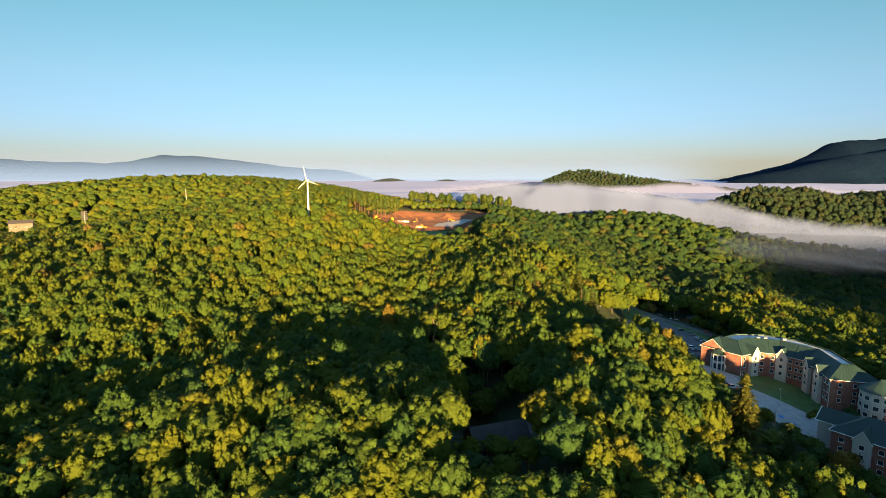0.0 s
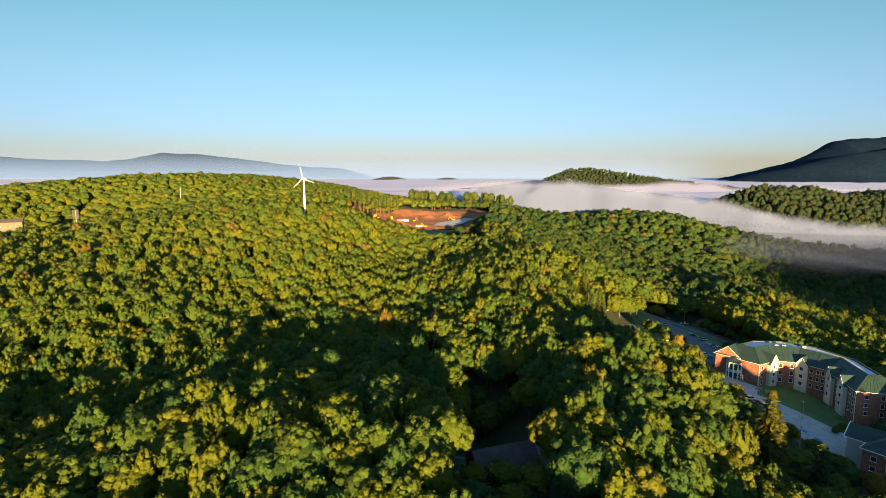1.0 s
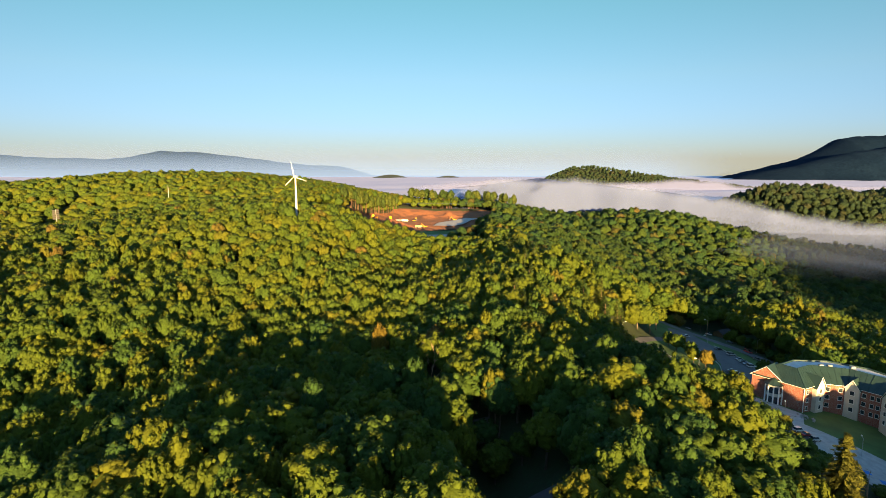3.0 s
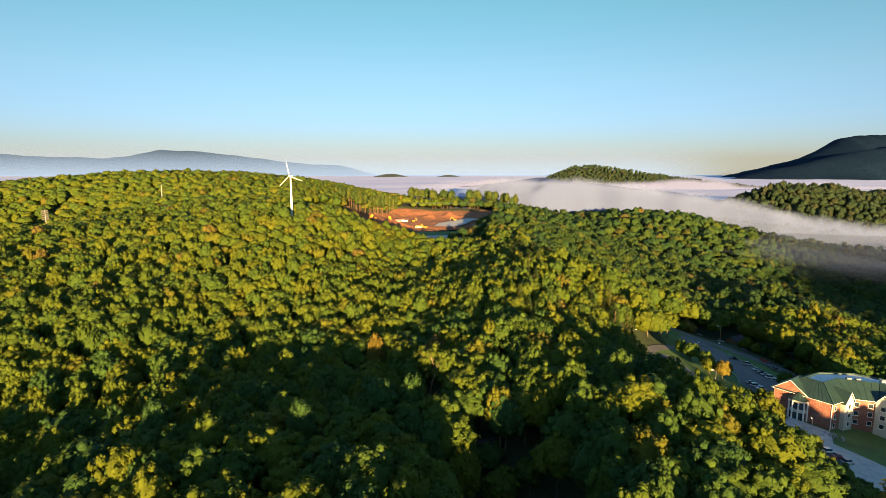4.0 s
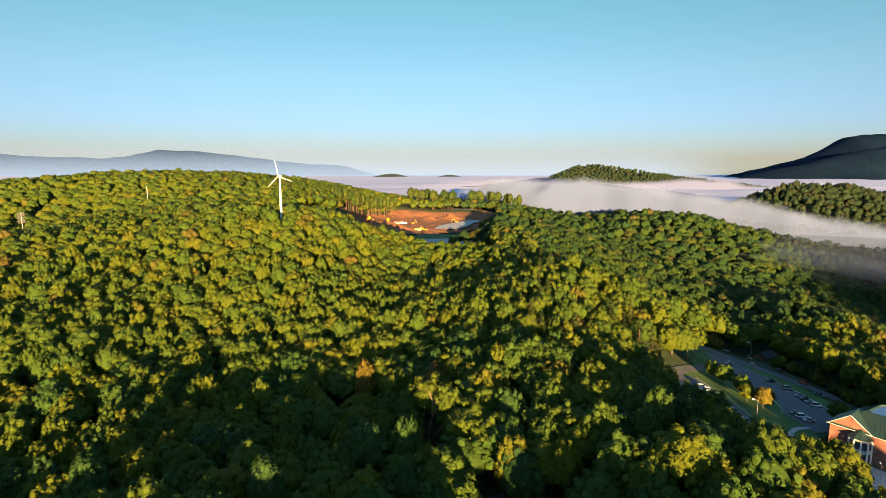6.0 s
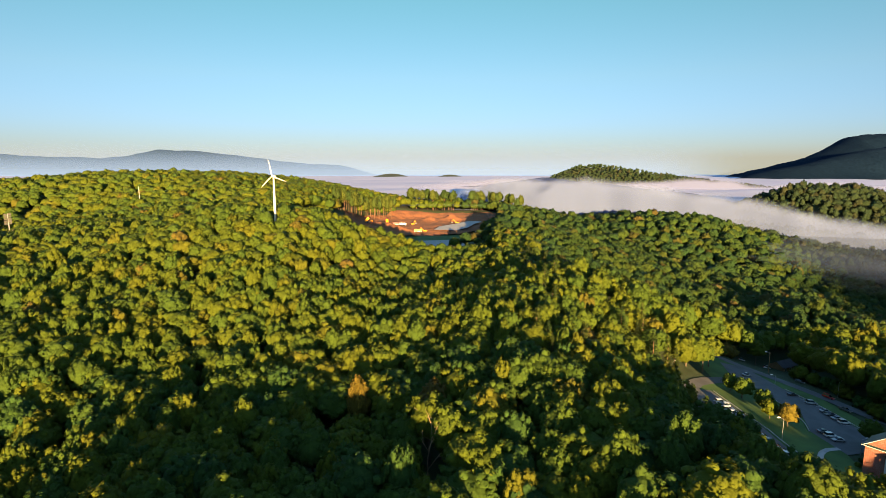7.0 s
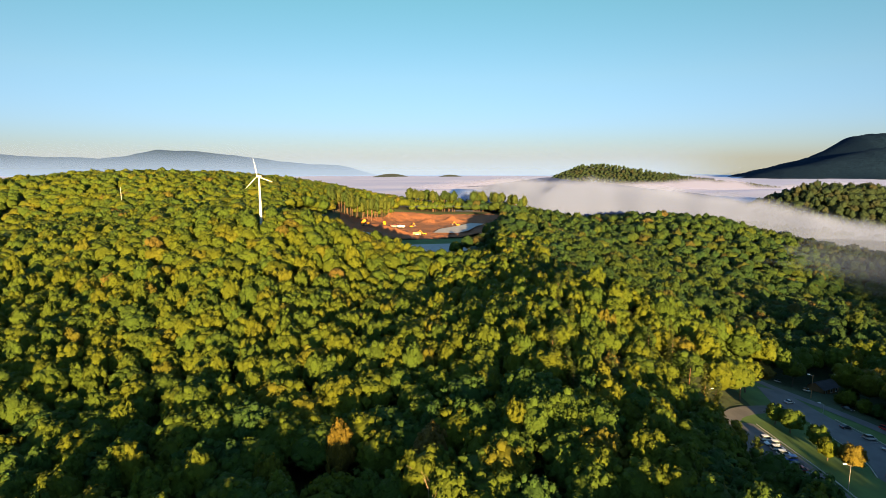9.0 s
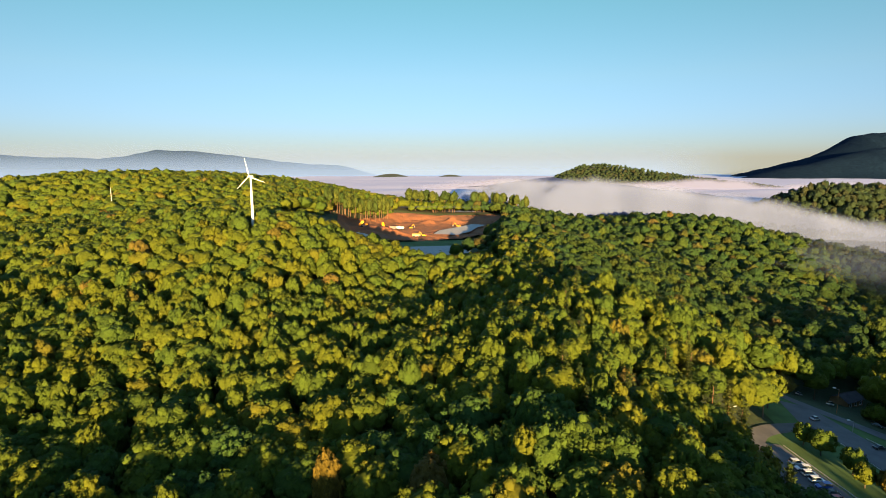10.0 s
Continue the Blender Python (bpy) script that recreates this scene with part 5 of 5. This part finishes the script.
rng = np.random.default_rng(77)
for k in range(46):
    u = k / 45
    pine(-130 + 58 * u + rng.normal(0, 3.5), 770 + 82 * u + rng.normal(0, 8), rng.uniform(0.9, 1.12), k)
for k in range(40):
    u = k / 39
    if 0.42 < u < 0.55:
        continue
    pine(-52 + 160 * u + rng.normal(0, 3), 948 - 25 * u + rng.normal(0, 11), rng.uniform(0.9, 1.2), k, rng.uniform(1.1, 1.7))


def earth_relief(x, y):
    n1 = noise.fractal(Vector((x / 38, y / 38, 2.0)), 0.8, 2.1, 6)
    n2 = noise.noise(Vector((x / 9, y / 9, 5.0)))
    bank = 8.5 * math.exp(-((y - 872) / 18) ** 2) * max(0.15, 1 - abs(x + 38) / 100) * (0.85 + 0.15 * math.sin(x / 17))
    heap = 0.0
    for cx, cy, h, sx, sy in ((-78, 752, 5.5, 22, 10), (-56, 744, 4.0, 14, 7), (-84, 728, 3.0, 14, 8), (-22, 832, 4.0, 9, 6), (8, 838, 5.0, 9, 6), (-105, 826, 4.0, 22, 9)):
        heap += h * math.exp(-(((x - cx) / sx) ** 2 + ((y - cy) / sy) ** 2))
    return 1.4 + 2.0 * n1 + 0.6 * n2 + bank + heap * (1 + 0.25 * n2)


sheet("earthworks", [(-112, 700), (-80, 694), (-50, 708), (-12, 716), (24, 724), (46, 760), (62, 800), (74, 868), (60, 896), (-64, 896), (-80, 850), (-124, 784), (-116, 740)], M_EARTH, 0.2, "bare orange clay banks and heaps of a building site", "earthworks", cell=3.0, relief=earth_relief)
sheet("grass_verge", [(-70, 668), (-52, 706), (-12, 714), (24, 722), (40, 712), (30, 690), (-30, 676)], M_GRASS, 0.5, "strip of bright green grass beside the site", "grass", cell=4)
sheet("gravel_yard", [(-78, 650), (-68, 672), (-30, 682), (24, 690), (22, 650), (-20, 640)], M_CONCRETE, 0.7, "wet pale gravel yard below the site", "yard", cell=4)
sheet("haul_road", [(-14, 738), (12, 734), (26, 756), (36, 788), (46, 806), (30, 812), (14, 790), (-8, 764)], M_CONCRETE, 3.6, "pale gravel haul road over the clay", "road", cell=5)
sheet("gravel_track", [(-98, 716), (-72, 690), (-58, 692), (-70, 706), (-90, 726)], M_CONCRETE, 3.4, "pale gravel track by the clay heaps", "road", cell=4)


def dump_truck(x, y, heading, paint, label, tipped):
    t = new("dump_truck")
    tagged(t, label, "truck", "machines on the site")
    z = float(height(x, y)) + earth_relief(x, y) + 0.4
    t.matrix_basis = pose(x, y, z, 0, 0, math.degrees(heading))
    bm = bmesh.new()
    box(bm, -4.2, 4.2, -0.9, 0.9, 0.9, 1.35, None, 0.05)
    part("chassis", bm, M_STEEL, t)
    bm = bmesh.new()
    box(bm, 2.2, 4.3, -1.3, 1.3, 1.35, 3.4, None, 0.2)
    part("cab", bm, paint, t)
    bm = bmesh.new()
    box(bm, 3.2, 4.36, -1.1, 1.1, 2.4, 3.1)
    part("windscreen", bm, M_GLASS, t)
    m = Matrix.Translation((-4.2, 0, 1.4)) @ Matrix.Rotation(radians(-42 if tipped else 0), 4, "Y")
    bm = bmesh.new()
    for b in ((0, 6.2, -1.5, 1.5, 0, 0.25), (0, 6.2, -1.5, -1.3, 0.25, 2.0), (0, 6.2, 1.3, 1.5, 0.25, 2.0), (6.0, 6.2, -1.3, 1.3, 0.25, 2.3)):
        box(bm, *b, m)
    part("tipper", bm, paint, t)
    for px in (-3.2, -1.9, 3.1):
        for py in (-1.25, 1.25):
            bm = bmesh.new()
            tube(bm, (px, py - 0.3, 0.75), (px, py + 0.3, 0.75), 0.75, 0.75, 14)
            part("wheel", bm, M_DARK, t)


def excavator(x, y, heading, paint=M_YELLOW, swing=0.6):
    t = new("excavator")
    tagged(t, "yellow tracked excavator standing on bare clay", "excavator", "machines on the site")
    z = float(height(x, y)) + earth_relief(x, y) + 0.3
    t.matrix_basis = pose(x, y, z, 0, 0, math.degrees(heading))
    for s in (-1.3, 1.3):
        bm = bmesh.new()
        box(bm, -2.2, 2.2, s - 0.35, s + 0.35, 0.0, 1.0, None, 0.3)
        part("track", bm, M_DARK, t)
    m = Matrix.Rotation(swing, 4, "Z")
    bm = bmesh.new()
    box(bm, -2.6, 1.6, -1.4, 1.4, 1.1, 2.3, m, 0.2)
    part("housing", bm, paint, t)
    bm = bmesh.new()
    box(bm, 0.2, 1.9, -1.35, -0.1, 1.6, 3.3, m, 0.15)
    part("cab", bm, M_GLASS, t)
    bm = bmesh.new()
    tube(bm, m @ Vector((1.5, 0.5, 1.8)), m @ Vector((4.8, 0.5, 5.2)), 0.4, 0.32, 6)
    tube(bm, m @ Vector((4.8, 0.5, 5.2)), m @ Vector((7.0, 0.5, 2.4)), 0.3, 0.22, 6)
    part("boom", bm, paint, t)
    bm = bmesh.new()
    box(bm, 6.4, 7.6, -0.1, 1.1, 1.0, 2.3, m, 0.2)
    part("bucket", bm, M_STEEL, t)


dump_truck(-90, 752, 0.5, M_YELLOW, "yellow dump truck with its bed raised", True)
dump_truck(-71, 768, 1.9, M_YELLOW, "yellow articulated dump truck on red clay", True)
dump_truck(-60, 775, 0.2, M_RED, "red and white dump truck parked on the site", False)
dump_truck(-52, 772, 2.6, M_WHITE, "white tipper truck parked on the site", False)
excavator(-40, 778, 0.4)
excavator(14, 800, 1.2, M_YELLOW, 1.4)
excavator(-24, 738, 2.5, M_YELLOW, 0.2)
dump_truck(-32, 736, 0.1, M_YELLOW, "yellow dump truck beside a heap of clay", False)


# ---- small buildings, masts, the yard in the hollow ----
def panel_mast(x, y, high):
    t = new("panel_mast")
    tagged(t, "grey mast stacked with grey slatted panels above the trees", "mast")
    t.location = (x, y, float(height(x, y)))
    bm = bmesh.new()
    tube(bm, (0, 0, -1), (0, 0, high), 0.5, 0.4, 10)
    part("pole", bm, M_STEEL, t)
    for k in range(5):
        for s in (-1, 1):
            bm = bmesh.new()
            z = high - 1.0 - 2.0 * k
            box(bm, 0.3 * s if s > 0 else -3.4, 3.4 if s > 0 else -0.3, -0.6, -0.3, z - 0.75 + 0.3 * s, z + 0.75 + 0.3 * s, None, 0.05)
            part("panel", bm, M_SHINGLE, t)


panel_mast(-383, 588, 32)


def pole(x, y, high):
    bm = bmesh.new()
    tube(bm, (0, 0, -1), (0, 0, high), 0.45, 0.3, 10)
    tube(bm, (0, 0, high), (0, 0, high + 1.2), 0.18, 0.14, 6)
    ob = part("pole", bm, M_CONCRETE, None)
    ob.location = (x, y, float(height(x, y)))
    tagged(ob, "slender pale grey pole rising out of the wood", "pole")


pole(-308, 663, 27)


def house(x, y, yaw, w, d, eave, peak, wall, roof, label, z=None):
    h = new("house")
    tagged(h, label, "house")
    h.matrix_basis = pose(x, y, float(height(x, y)) if z is None else z, 0, 0, yaw)
    bm = bmesh.new()
    prism(bm, [(-w / 2, -d / 2), (w / 2, -d / 2), (w / 2, d / 2), (-w / 2, d / 2)], -4, eave)
    for s in (-1, 1):
        bm.faces.new([bm.verts.new(q) for q in ((s * w / 2, -d / 2, eave), (s * w / 2, d / 2, eave), (s * w / 2, 0, peak))])
    part("wall", bm, wall, h)
    bm = bmesh.new()
    o = 0.6
    for s in (-1, 1):
        vs = [bm.verts.new(q) for q in ((-w / 2 - o, 0, peak + 0.25), (w / 2 + o, 0, peak + 0.25), (w / 2 + o, s * (d / 2 + o), eave - 0.1), (-w / 2 - o, s * (d / 2 + o), eave - 0.1))]
        bm.faces.new(vs)
    part("roof", bm, roof, h)
    n = max(2, int(w / 3.5))
    for k in range(n):
        add_window(h, -w / 2 + w * (k + 0.5) / n, -d / 2 - 0.03, eave * 0.55, 0)
    return h


house(188, 404, 25, 12, 8, 3.0, 5.2, M_ORANGE_WOOD, M_SHINGLE, "low house with a shallow dark roof among the trees")
house(16, 155, 20, 17, 11, 3.5, 7.5, M_BRICK, M_SHINGLE, "dark shingled house roof in the shaded hollow")
sheet("yard", [(3, 168), (33, 170), (35, 192), (9, 194)], M_ASPHALT, 0.2, "dark asphalt yard in the shaded hollow", "yard")
sheet("lane", [(0, 215), (15, 217), (16, 230), (1, 229)], M_ASPHALT, 0.25, "dark asphalt lane end in the shaded hollow", "road")
house(400, 548, 10, 26, 12, 4, 7, M_CREAM, M_SHINGLE, "long low building on the valley floor")
house(336, 612, -8, 18, 9, 3.5, 6, M_CREAM, M_SHINGLE, "pale house beside the valley road")
house(500, 925, 12, 11, 7, 3.5, 6, M_CREAM, M_SHINGLE, "pale house in the mist catching the sun", 12)
house(575, 915, -10, 11, 7, 3.5, 6.5, M_CREAM, M_SHINGLE, "pale house at the edge of the mist", 12)
house(-430, 560, 30, 20, 10, 8, 11, M_BEIGE, M_SHINGLE, "beige house above the trees", 40)


def steeple(x, y):
    s = new("steeple")
    tagged(s, "slim white church spire above the trees", "steeple")
    s.location = (x, y, float(height(x, y)))
    bm = bmesh.new()
    box(bm, -1.3, 1.3, -1.3, 1.3, -2, 10, None, 0.1)
    part("tower", bm, M_WHITE, s)
    bm = bmesh.new()
    tube(bm, (0, 0, 10), (0, 0, 18), 1.3, 0.1, 8)
    part("spire", bm, M_WHITE, s)


steeple(285, 372)


def rocks(x, y, n, spread, seed):
    rng = np.random.default_rng(seed)
    for k in range(n):
        bm = bmesh.new()
        bmesh.ops.create_icosphere(bm, subdivisions=1, radius=0.5)
        for v in bm.verts:
            v.co *= float(rng.uniform(0.7, 1.2))
        ob = part("rock", bm, M_STONE, None)
        px, py = x + rng.normal(0, spread), y + rng.normal(0, spread)
        ob.matrix_basis = Matrix.LocRotScale((px, py, float(height(px, py)) + 0.35), Euler((0, 0, rng.uniform(0, 6))), Vector(rng.uniform(0.6, 1.5, 3)))
        tagged(ob, "rough grey boulder beside the brick hall", "rock", "boulders by the hall")


rocks(141.5, 250.5, 16, 1.8, 3)
rocks(127.5, 266, 10, 1.6, 4)


# ---- morning mist ----
def mist_material(name, colour, cover, scale, stretch=(1.0, 0.3, 2.5)):
    """Thin mist: scatters the low sun and the sky; drifts thicker and thinner."""
    m = bpy.data.materials.new(name)
    m.use_nodes = True
    n, l = m.node_tree.nodes, m.node_tree.links
    n.remove(n["Principled BSDF"])
    a = n.new("ShaderNodeAttribute")
    a.attribute_name = "thickness"
    puff = n.new("ShaderNodeMapping")
    puff.inputs["Scale"].default_value = stretch
    l.new(n.new("ShaderNodeNewGeometry").outputs["Position"], puff.inputs["Vector"])
    wisps = noise_fac(n, l, scale, 5.0, 0.6, 0.3, 0.7, puff.outputs[0])
    add = n.new("ShaderNodeMath")
    add.operation = "MULTIPLY_ADD"
    l.new(wisps, add.inputs[0])
    add.inputs[1].default_value = 0.8
    l.new(a.outputs["Fac"], add.inputs[2])
    off = n.new("ShaderNodeMapRange")
    off.interpolation_type = "SMOOTHSTEP"
    off.inputs["From Min"].default_value, off.inputs["From Max"].default_value = 0.45, 1.5
    off.inputs["To Max"].default_value = cover
    l.new(add.outputs[0], off.inputs["Value"])
    rim = n.new("ShaderNodeMapRange")
    rim.interpolation_type = "SMOOTHSTEP"
    rim.inputs["From Max"].default_value = 0.4
    l.new(a.outputs["Fac"], rim.inputs["Value"])
    faded = n.new("ShaderNodeMath")
    faded.operation = "MULTIPLY"
    l.new(off.outputs["Result"], faded.inputs[0])
    l.new(rim.outputs["Result"], faded.inputs[1])
    d = n.new("ShaderNodeBsdfDiffuse")
    d.inputs["Color"].default_value = (*colour, 1)
    t = n.new("ShaderNodeBsdfTransparent")
    mix = n.new("ShaderNodeMixShader")
    l.new(faded.outputs[0], mix.inputs[0])
    l.new(t.outputs[0], mix.inputs[1])
    l.new(d.outputs[0], mix.inputs[2])
    l.new(mix.outputs[0], n["Material Output"].inputs["Surface"])
    return m


def smooth(e0, e1, v):
    t = np.clip((v - e0) / (e1 - e0), 0, 1)
    return t * t * (3 - 2 * t)


def to_line(x, y, pts):
    """Distance to a line of points."""
    best = np.full(x.shape, 1e9)
    for (ax, ay), (bx, by) in zip(pts, pts[1:]):
        t = np.clip(((x - ax) * (bx - ax) + (y - ay) * (by - ay)) / ((bx - ax) ** 2 + (by - ay) ** 2), 0, 1)
        best = np.minimum(best, np.hypot(x - ax - t * (bx - ax), y - ay - t * (by - ay)))
    return best


def mist_sheet(name, xs, ys, level, density, mat, label, seed, wave=4.0):
    xx, yy = np.meshgrid(xs, ys, indexing="ij")
    z = level(xx, yy) + wave * np.array([[noise.fractal(Vector((x / 260 + seed, y / 260, seed)), 1.0, 2.0, 3) for y in ys] for x in xs])
    d = density(xx, yy)
    i, j = np.meshgrid(np.arange(len(xs) - 1), np.arange(len(ys) - 1), indexing="ij")
    a = (i * len(ys) + j).ravel()
    q = np.stack([a, a + len(ys), a + len(ys) + 1, a + 1], 1)
    dd = d.ravel()
    q = q[(dd[q] > 0.005).any(1)]
    me = quick_mesh(name, np.stack([xx, yy, z], -1).reshape(-1, 3), q, [mat], smooth=True)
    me.attributes.new("thickness", "FLOAT", "POINT").data.foreach_set("value", dd.astype(np.float32))
    return tagged(new(name, me), label, "mist", kind="structure")


TONGUE = [(60, 1060), (240, 1000), (420, 930), (560, 870), (720, 800)]


def mist_level(x, y):
    return 36.0 + 0 * x


def mist_sea(x, y):
    return smooth(980, 1300, y + 0.1 * np.abs(x)) + smooth(1500, 2200, y)


# mist facing the sun is coloured dark blue to offset its direct light
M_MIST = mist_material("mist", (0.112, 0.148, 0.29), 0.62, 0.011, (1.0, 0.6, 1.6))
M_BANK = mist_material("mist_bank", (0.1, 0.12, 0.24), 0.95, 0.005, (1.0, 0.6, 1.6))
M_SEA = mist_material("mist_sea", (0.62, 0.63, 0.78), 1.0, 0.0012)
M_VEIL = mist_material("veil", (0.45, 0.48, 0.52), 0.3, 0.01)


def mist_curtain(k, back, xs=np.linspace(-40, 860, 130), line=TONGUE, tops=([-40, 119, 221, 330, 427, 529, 620, 714, 860], [62, 84, 84, 74, 62, 40, 24, 10, -6]), ends=(-40, 120, 680, 860), big=1.0, mat=None):
    """One hanging fold of the mist that drifts along the valley: wavy in plan, ragged and soft at its top."""
    zs = np.linspace(-34, 74 + 20 * big, 30)
    base = np.interp(xs, [p[0] for p in line], [p[1] for p in line]) + back
    wave = np.array([noise.fractal(Vector((x / 120 / big, k * 3.7, 0.4)), 1.0, 2.0, 3) for x in xs])
    tuft = np.array([noise.fractal(Vector((x / 55 / big, k * 5.1, 1.9)), 0.9, 2.0, 4) for x in xs])
    crest = np.interp(xs, *tops) + 9 * wave + 8 * tuft - 3 * (k % 7)
    xx, zz = np.meshgrid(xs, zs, indexing="ij")
    yy = (base + 16 * wave)[:, None] + 0 * zz + 0.15 * zz
    thick = (1 - smooth(-26, 6, zz - crest[:, None])) * (smooth(ends[0], ends[1], xx) * (1 - smooth(ends[2], ends[3], xx))) * 1.25
    i, j = np.meshgrid(np.arange(129), np.arange(29), indexing="ij")
    a = (i * 30 + j).ravel()
    me = quick_mesh("mist_bank", np.stack([xx, yy, zz], -1).reshape(-1, 3), np.stack([a, a + 30, a + 31, a + 1], 1), [mat or M_MIST], smooth=True)
    me.attributes.new("thickness", "FLOAT", "POINT").data.foreach_set("value", thick.ravel().astype(np.float32))
    tagged(new("mist_bank", me), "thin bank of morning mist drifting along the valley", "mist", kind="structure")


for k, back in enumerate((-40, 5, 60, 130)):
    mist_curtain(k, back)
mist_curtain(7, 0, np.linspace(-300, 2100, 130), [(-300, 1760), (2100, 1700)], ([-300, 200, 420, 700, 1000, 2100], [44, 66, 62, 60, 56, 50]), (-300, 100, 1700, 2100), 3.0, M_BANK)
mist_sheet("mist_sea", np.linspace(-5800, 5800, 160), np.linspace(950, 5100, 94), lambda x, y: mist_level(x, y) - 3 - 4 * smooth(2000, 4500, y), mist_sea, M_SEA, "sea of pale morning mist reaching the far mountains", 9.1, 5.0)
def bank_level(x, y):
    """The body of the bank: a steep front along the valley, a rounded crest, then a long fall towards the sea of mist."""
    front = np.interp(x, [p[0] for p in TONGUE], [p[1] for p in TONGUE]) + 60
    crest = np.interp(x, [-40, 119, 221, 330, 427, 529, 620, 714, 860], [36, 56, 70, 64, 52, 30, 14, 0, -14])
    rise = smooth(-30, 90, y - front)
    return -20 + (crest + 20) * rise - (crest - 30) * smooth(200, 900, y - front) * (crest > 30)


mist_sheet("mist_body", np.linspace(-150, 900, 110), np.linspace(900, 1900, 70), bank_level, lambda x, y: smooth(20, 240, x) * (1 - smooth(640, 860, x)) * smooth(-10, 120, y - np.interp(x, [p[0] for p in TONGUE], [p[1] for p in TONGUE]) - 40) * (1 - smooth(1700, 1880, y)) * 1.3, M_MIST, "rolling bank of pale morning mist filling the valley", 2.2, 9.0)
mist_sheet("valley_mist", np.linspace(230, 900, 50), np.linspace(420, 900, 50), lambda x, y: 6 + 0 * x, lambda x, y: smooth(230, 420, x) * (1 - smooth(760, 880, x)) * smooth(430, 600, y) * 0.8, M_VEIL, "faint blue mist over the shaded valley floor", 4.4, 3.0)
mist_sheet("site_mist", np.linspace(-110, 140, 30), np.linspace(840, 1000, 30), lambda x, y: 44 + 0 * x, lambda x, y: smooth(-110, -50, x) * (1 - smooth(60, 130, x)) * smooth(870, 910, y) * (1 - smooth(950, 990, y)), M_VEIL, "wisp of mist behind the building site", 5.4, 2.0)


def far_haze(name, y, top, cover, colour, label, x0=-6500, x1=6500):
    """A sheet added before the farthest ranges, blue haze painted on it, thinning upwards."""
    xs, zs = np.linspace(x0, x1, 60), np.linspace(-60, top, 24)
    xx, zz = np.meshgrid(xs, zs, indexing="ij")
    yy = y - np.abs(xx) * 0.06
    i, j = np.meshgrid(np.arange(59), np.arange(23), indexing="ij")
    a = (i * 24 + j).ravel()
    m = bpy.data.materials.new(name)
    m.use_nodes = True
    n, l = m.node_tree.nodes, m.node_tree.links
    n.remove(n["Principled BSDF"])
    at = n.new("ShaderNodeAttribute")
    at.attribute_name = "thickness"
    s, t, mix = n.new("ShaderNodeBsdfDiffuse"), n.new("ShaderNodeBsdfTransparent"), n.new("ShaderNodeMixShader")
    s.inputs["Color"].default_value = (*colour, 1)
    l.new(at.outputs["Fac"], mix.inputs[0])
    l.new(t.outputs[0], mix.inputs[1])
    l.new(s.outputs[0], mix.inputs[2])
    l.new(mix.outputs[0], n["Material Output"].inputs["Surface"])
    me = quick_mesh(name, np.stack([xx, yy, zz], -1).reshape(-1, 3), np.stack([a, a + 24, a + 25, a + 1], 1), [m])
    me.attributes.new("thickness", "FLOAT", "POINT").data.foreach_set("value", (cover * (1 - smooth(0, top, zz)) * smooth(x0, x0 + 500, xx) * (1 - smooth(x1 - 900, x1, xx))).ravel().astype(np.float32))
    tagged(new(name, me), label, "haze", kind="structure")


far_haze("haze", 4350, 330, 0.75, (0.085, 0.15, 0.36), "added blue sheet standing in for haze before the far mountains", -6500, 2300)
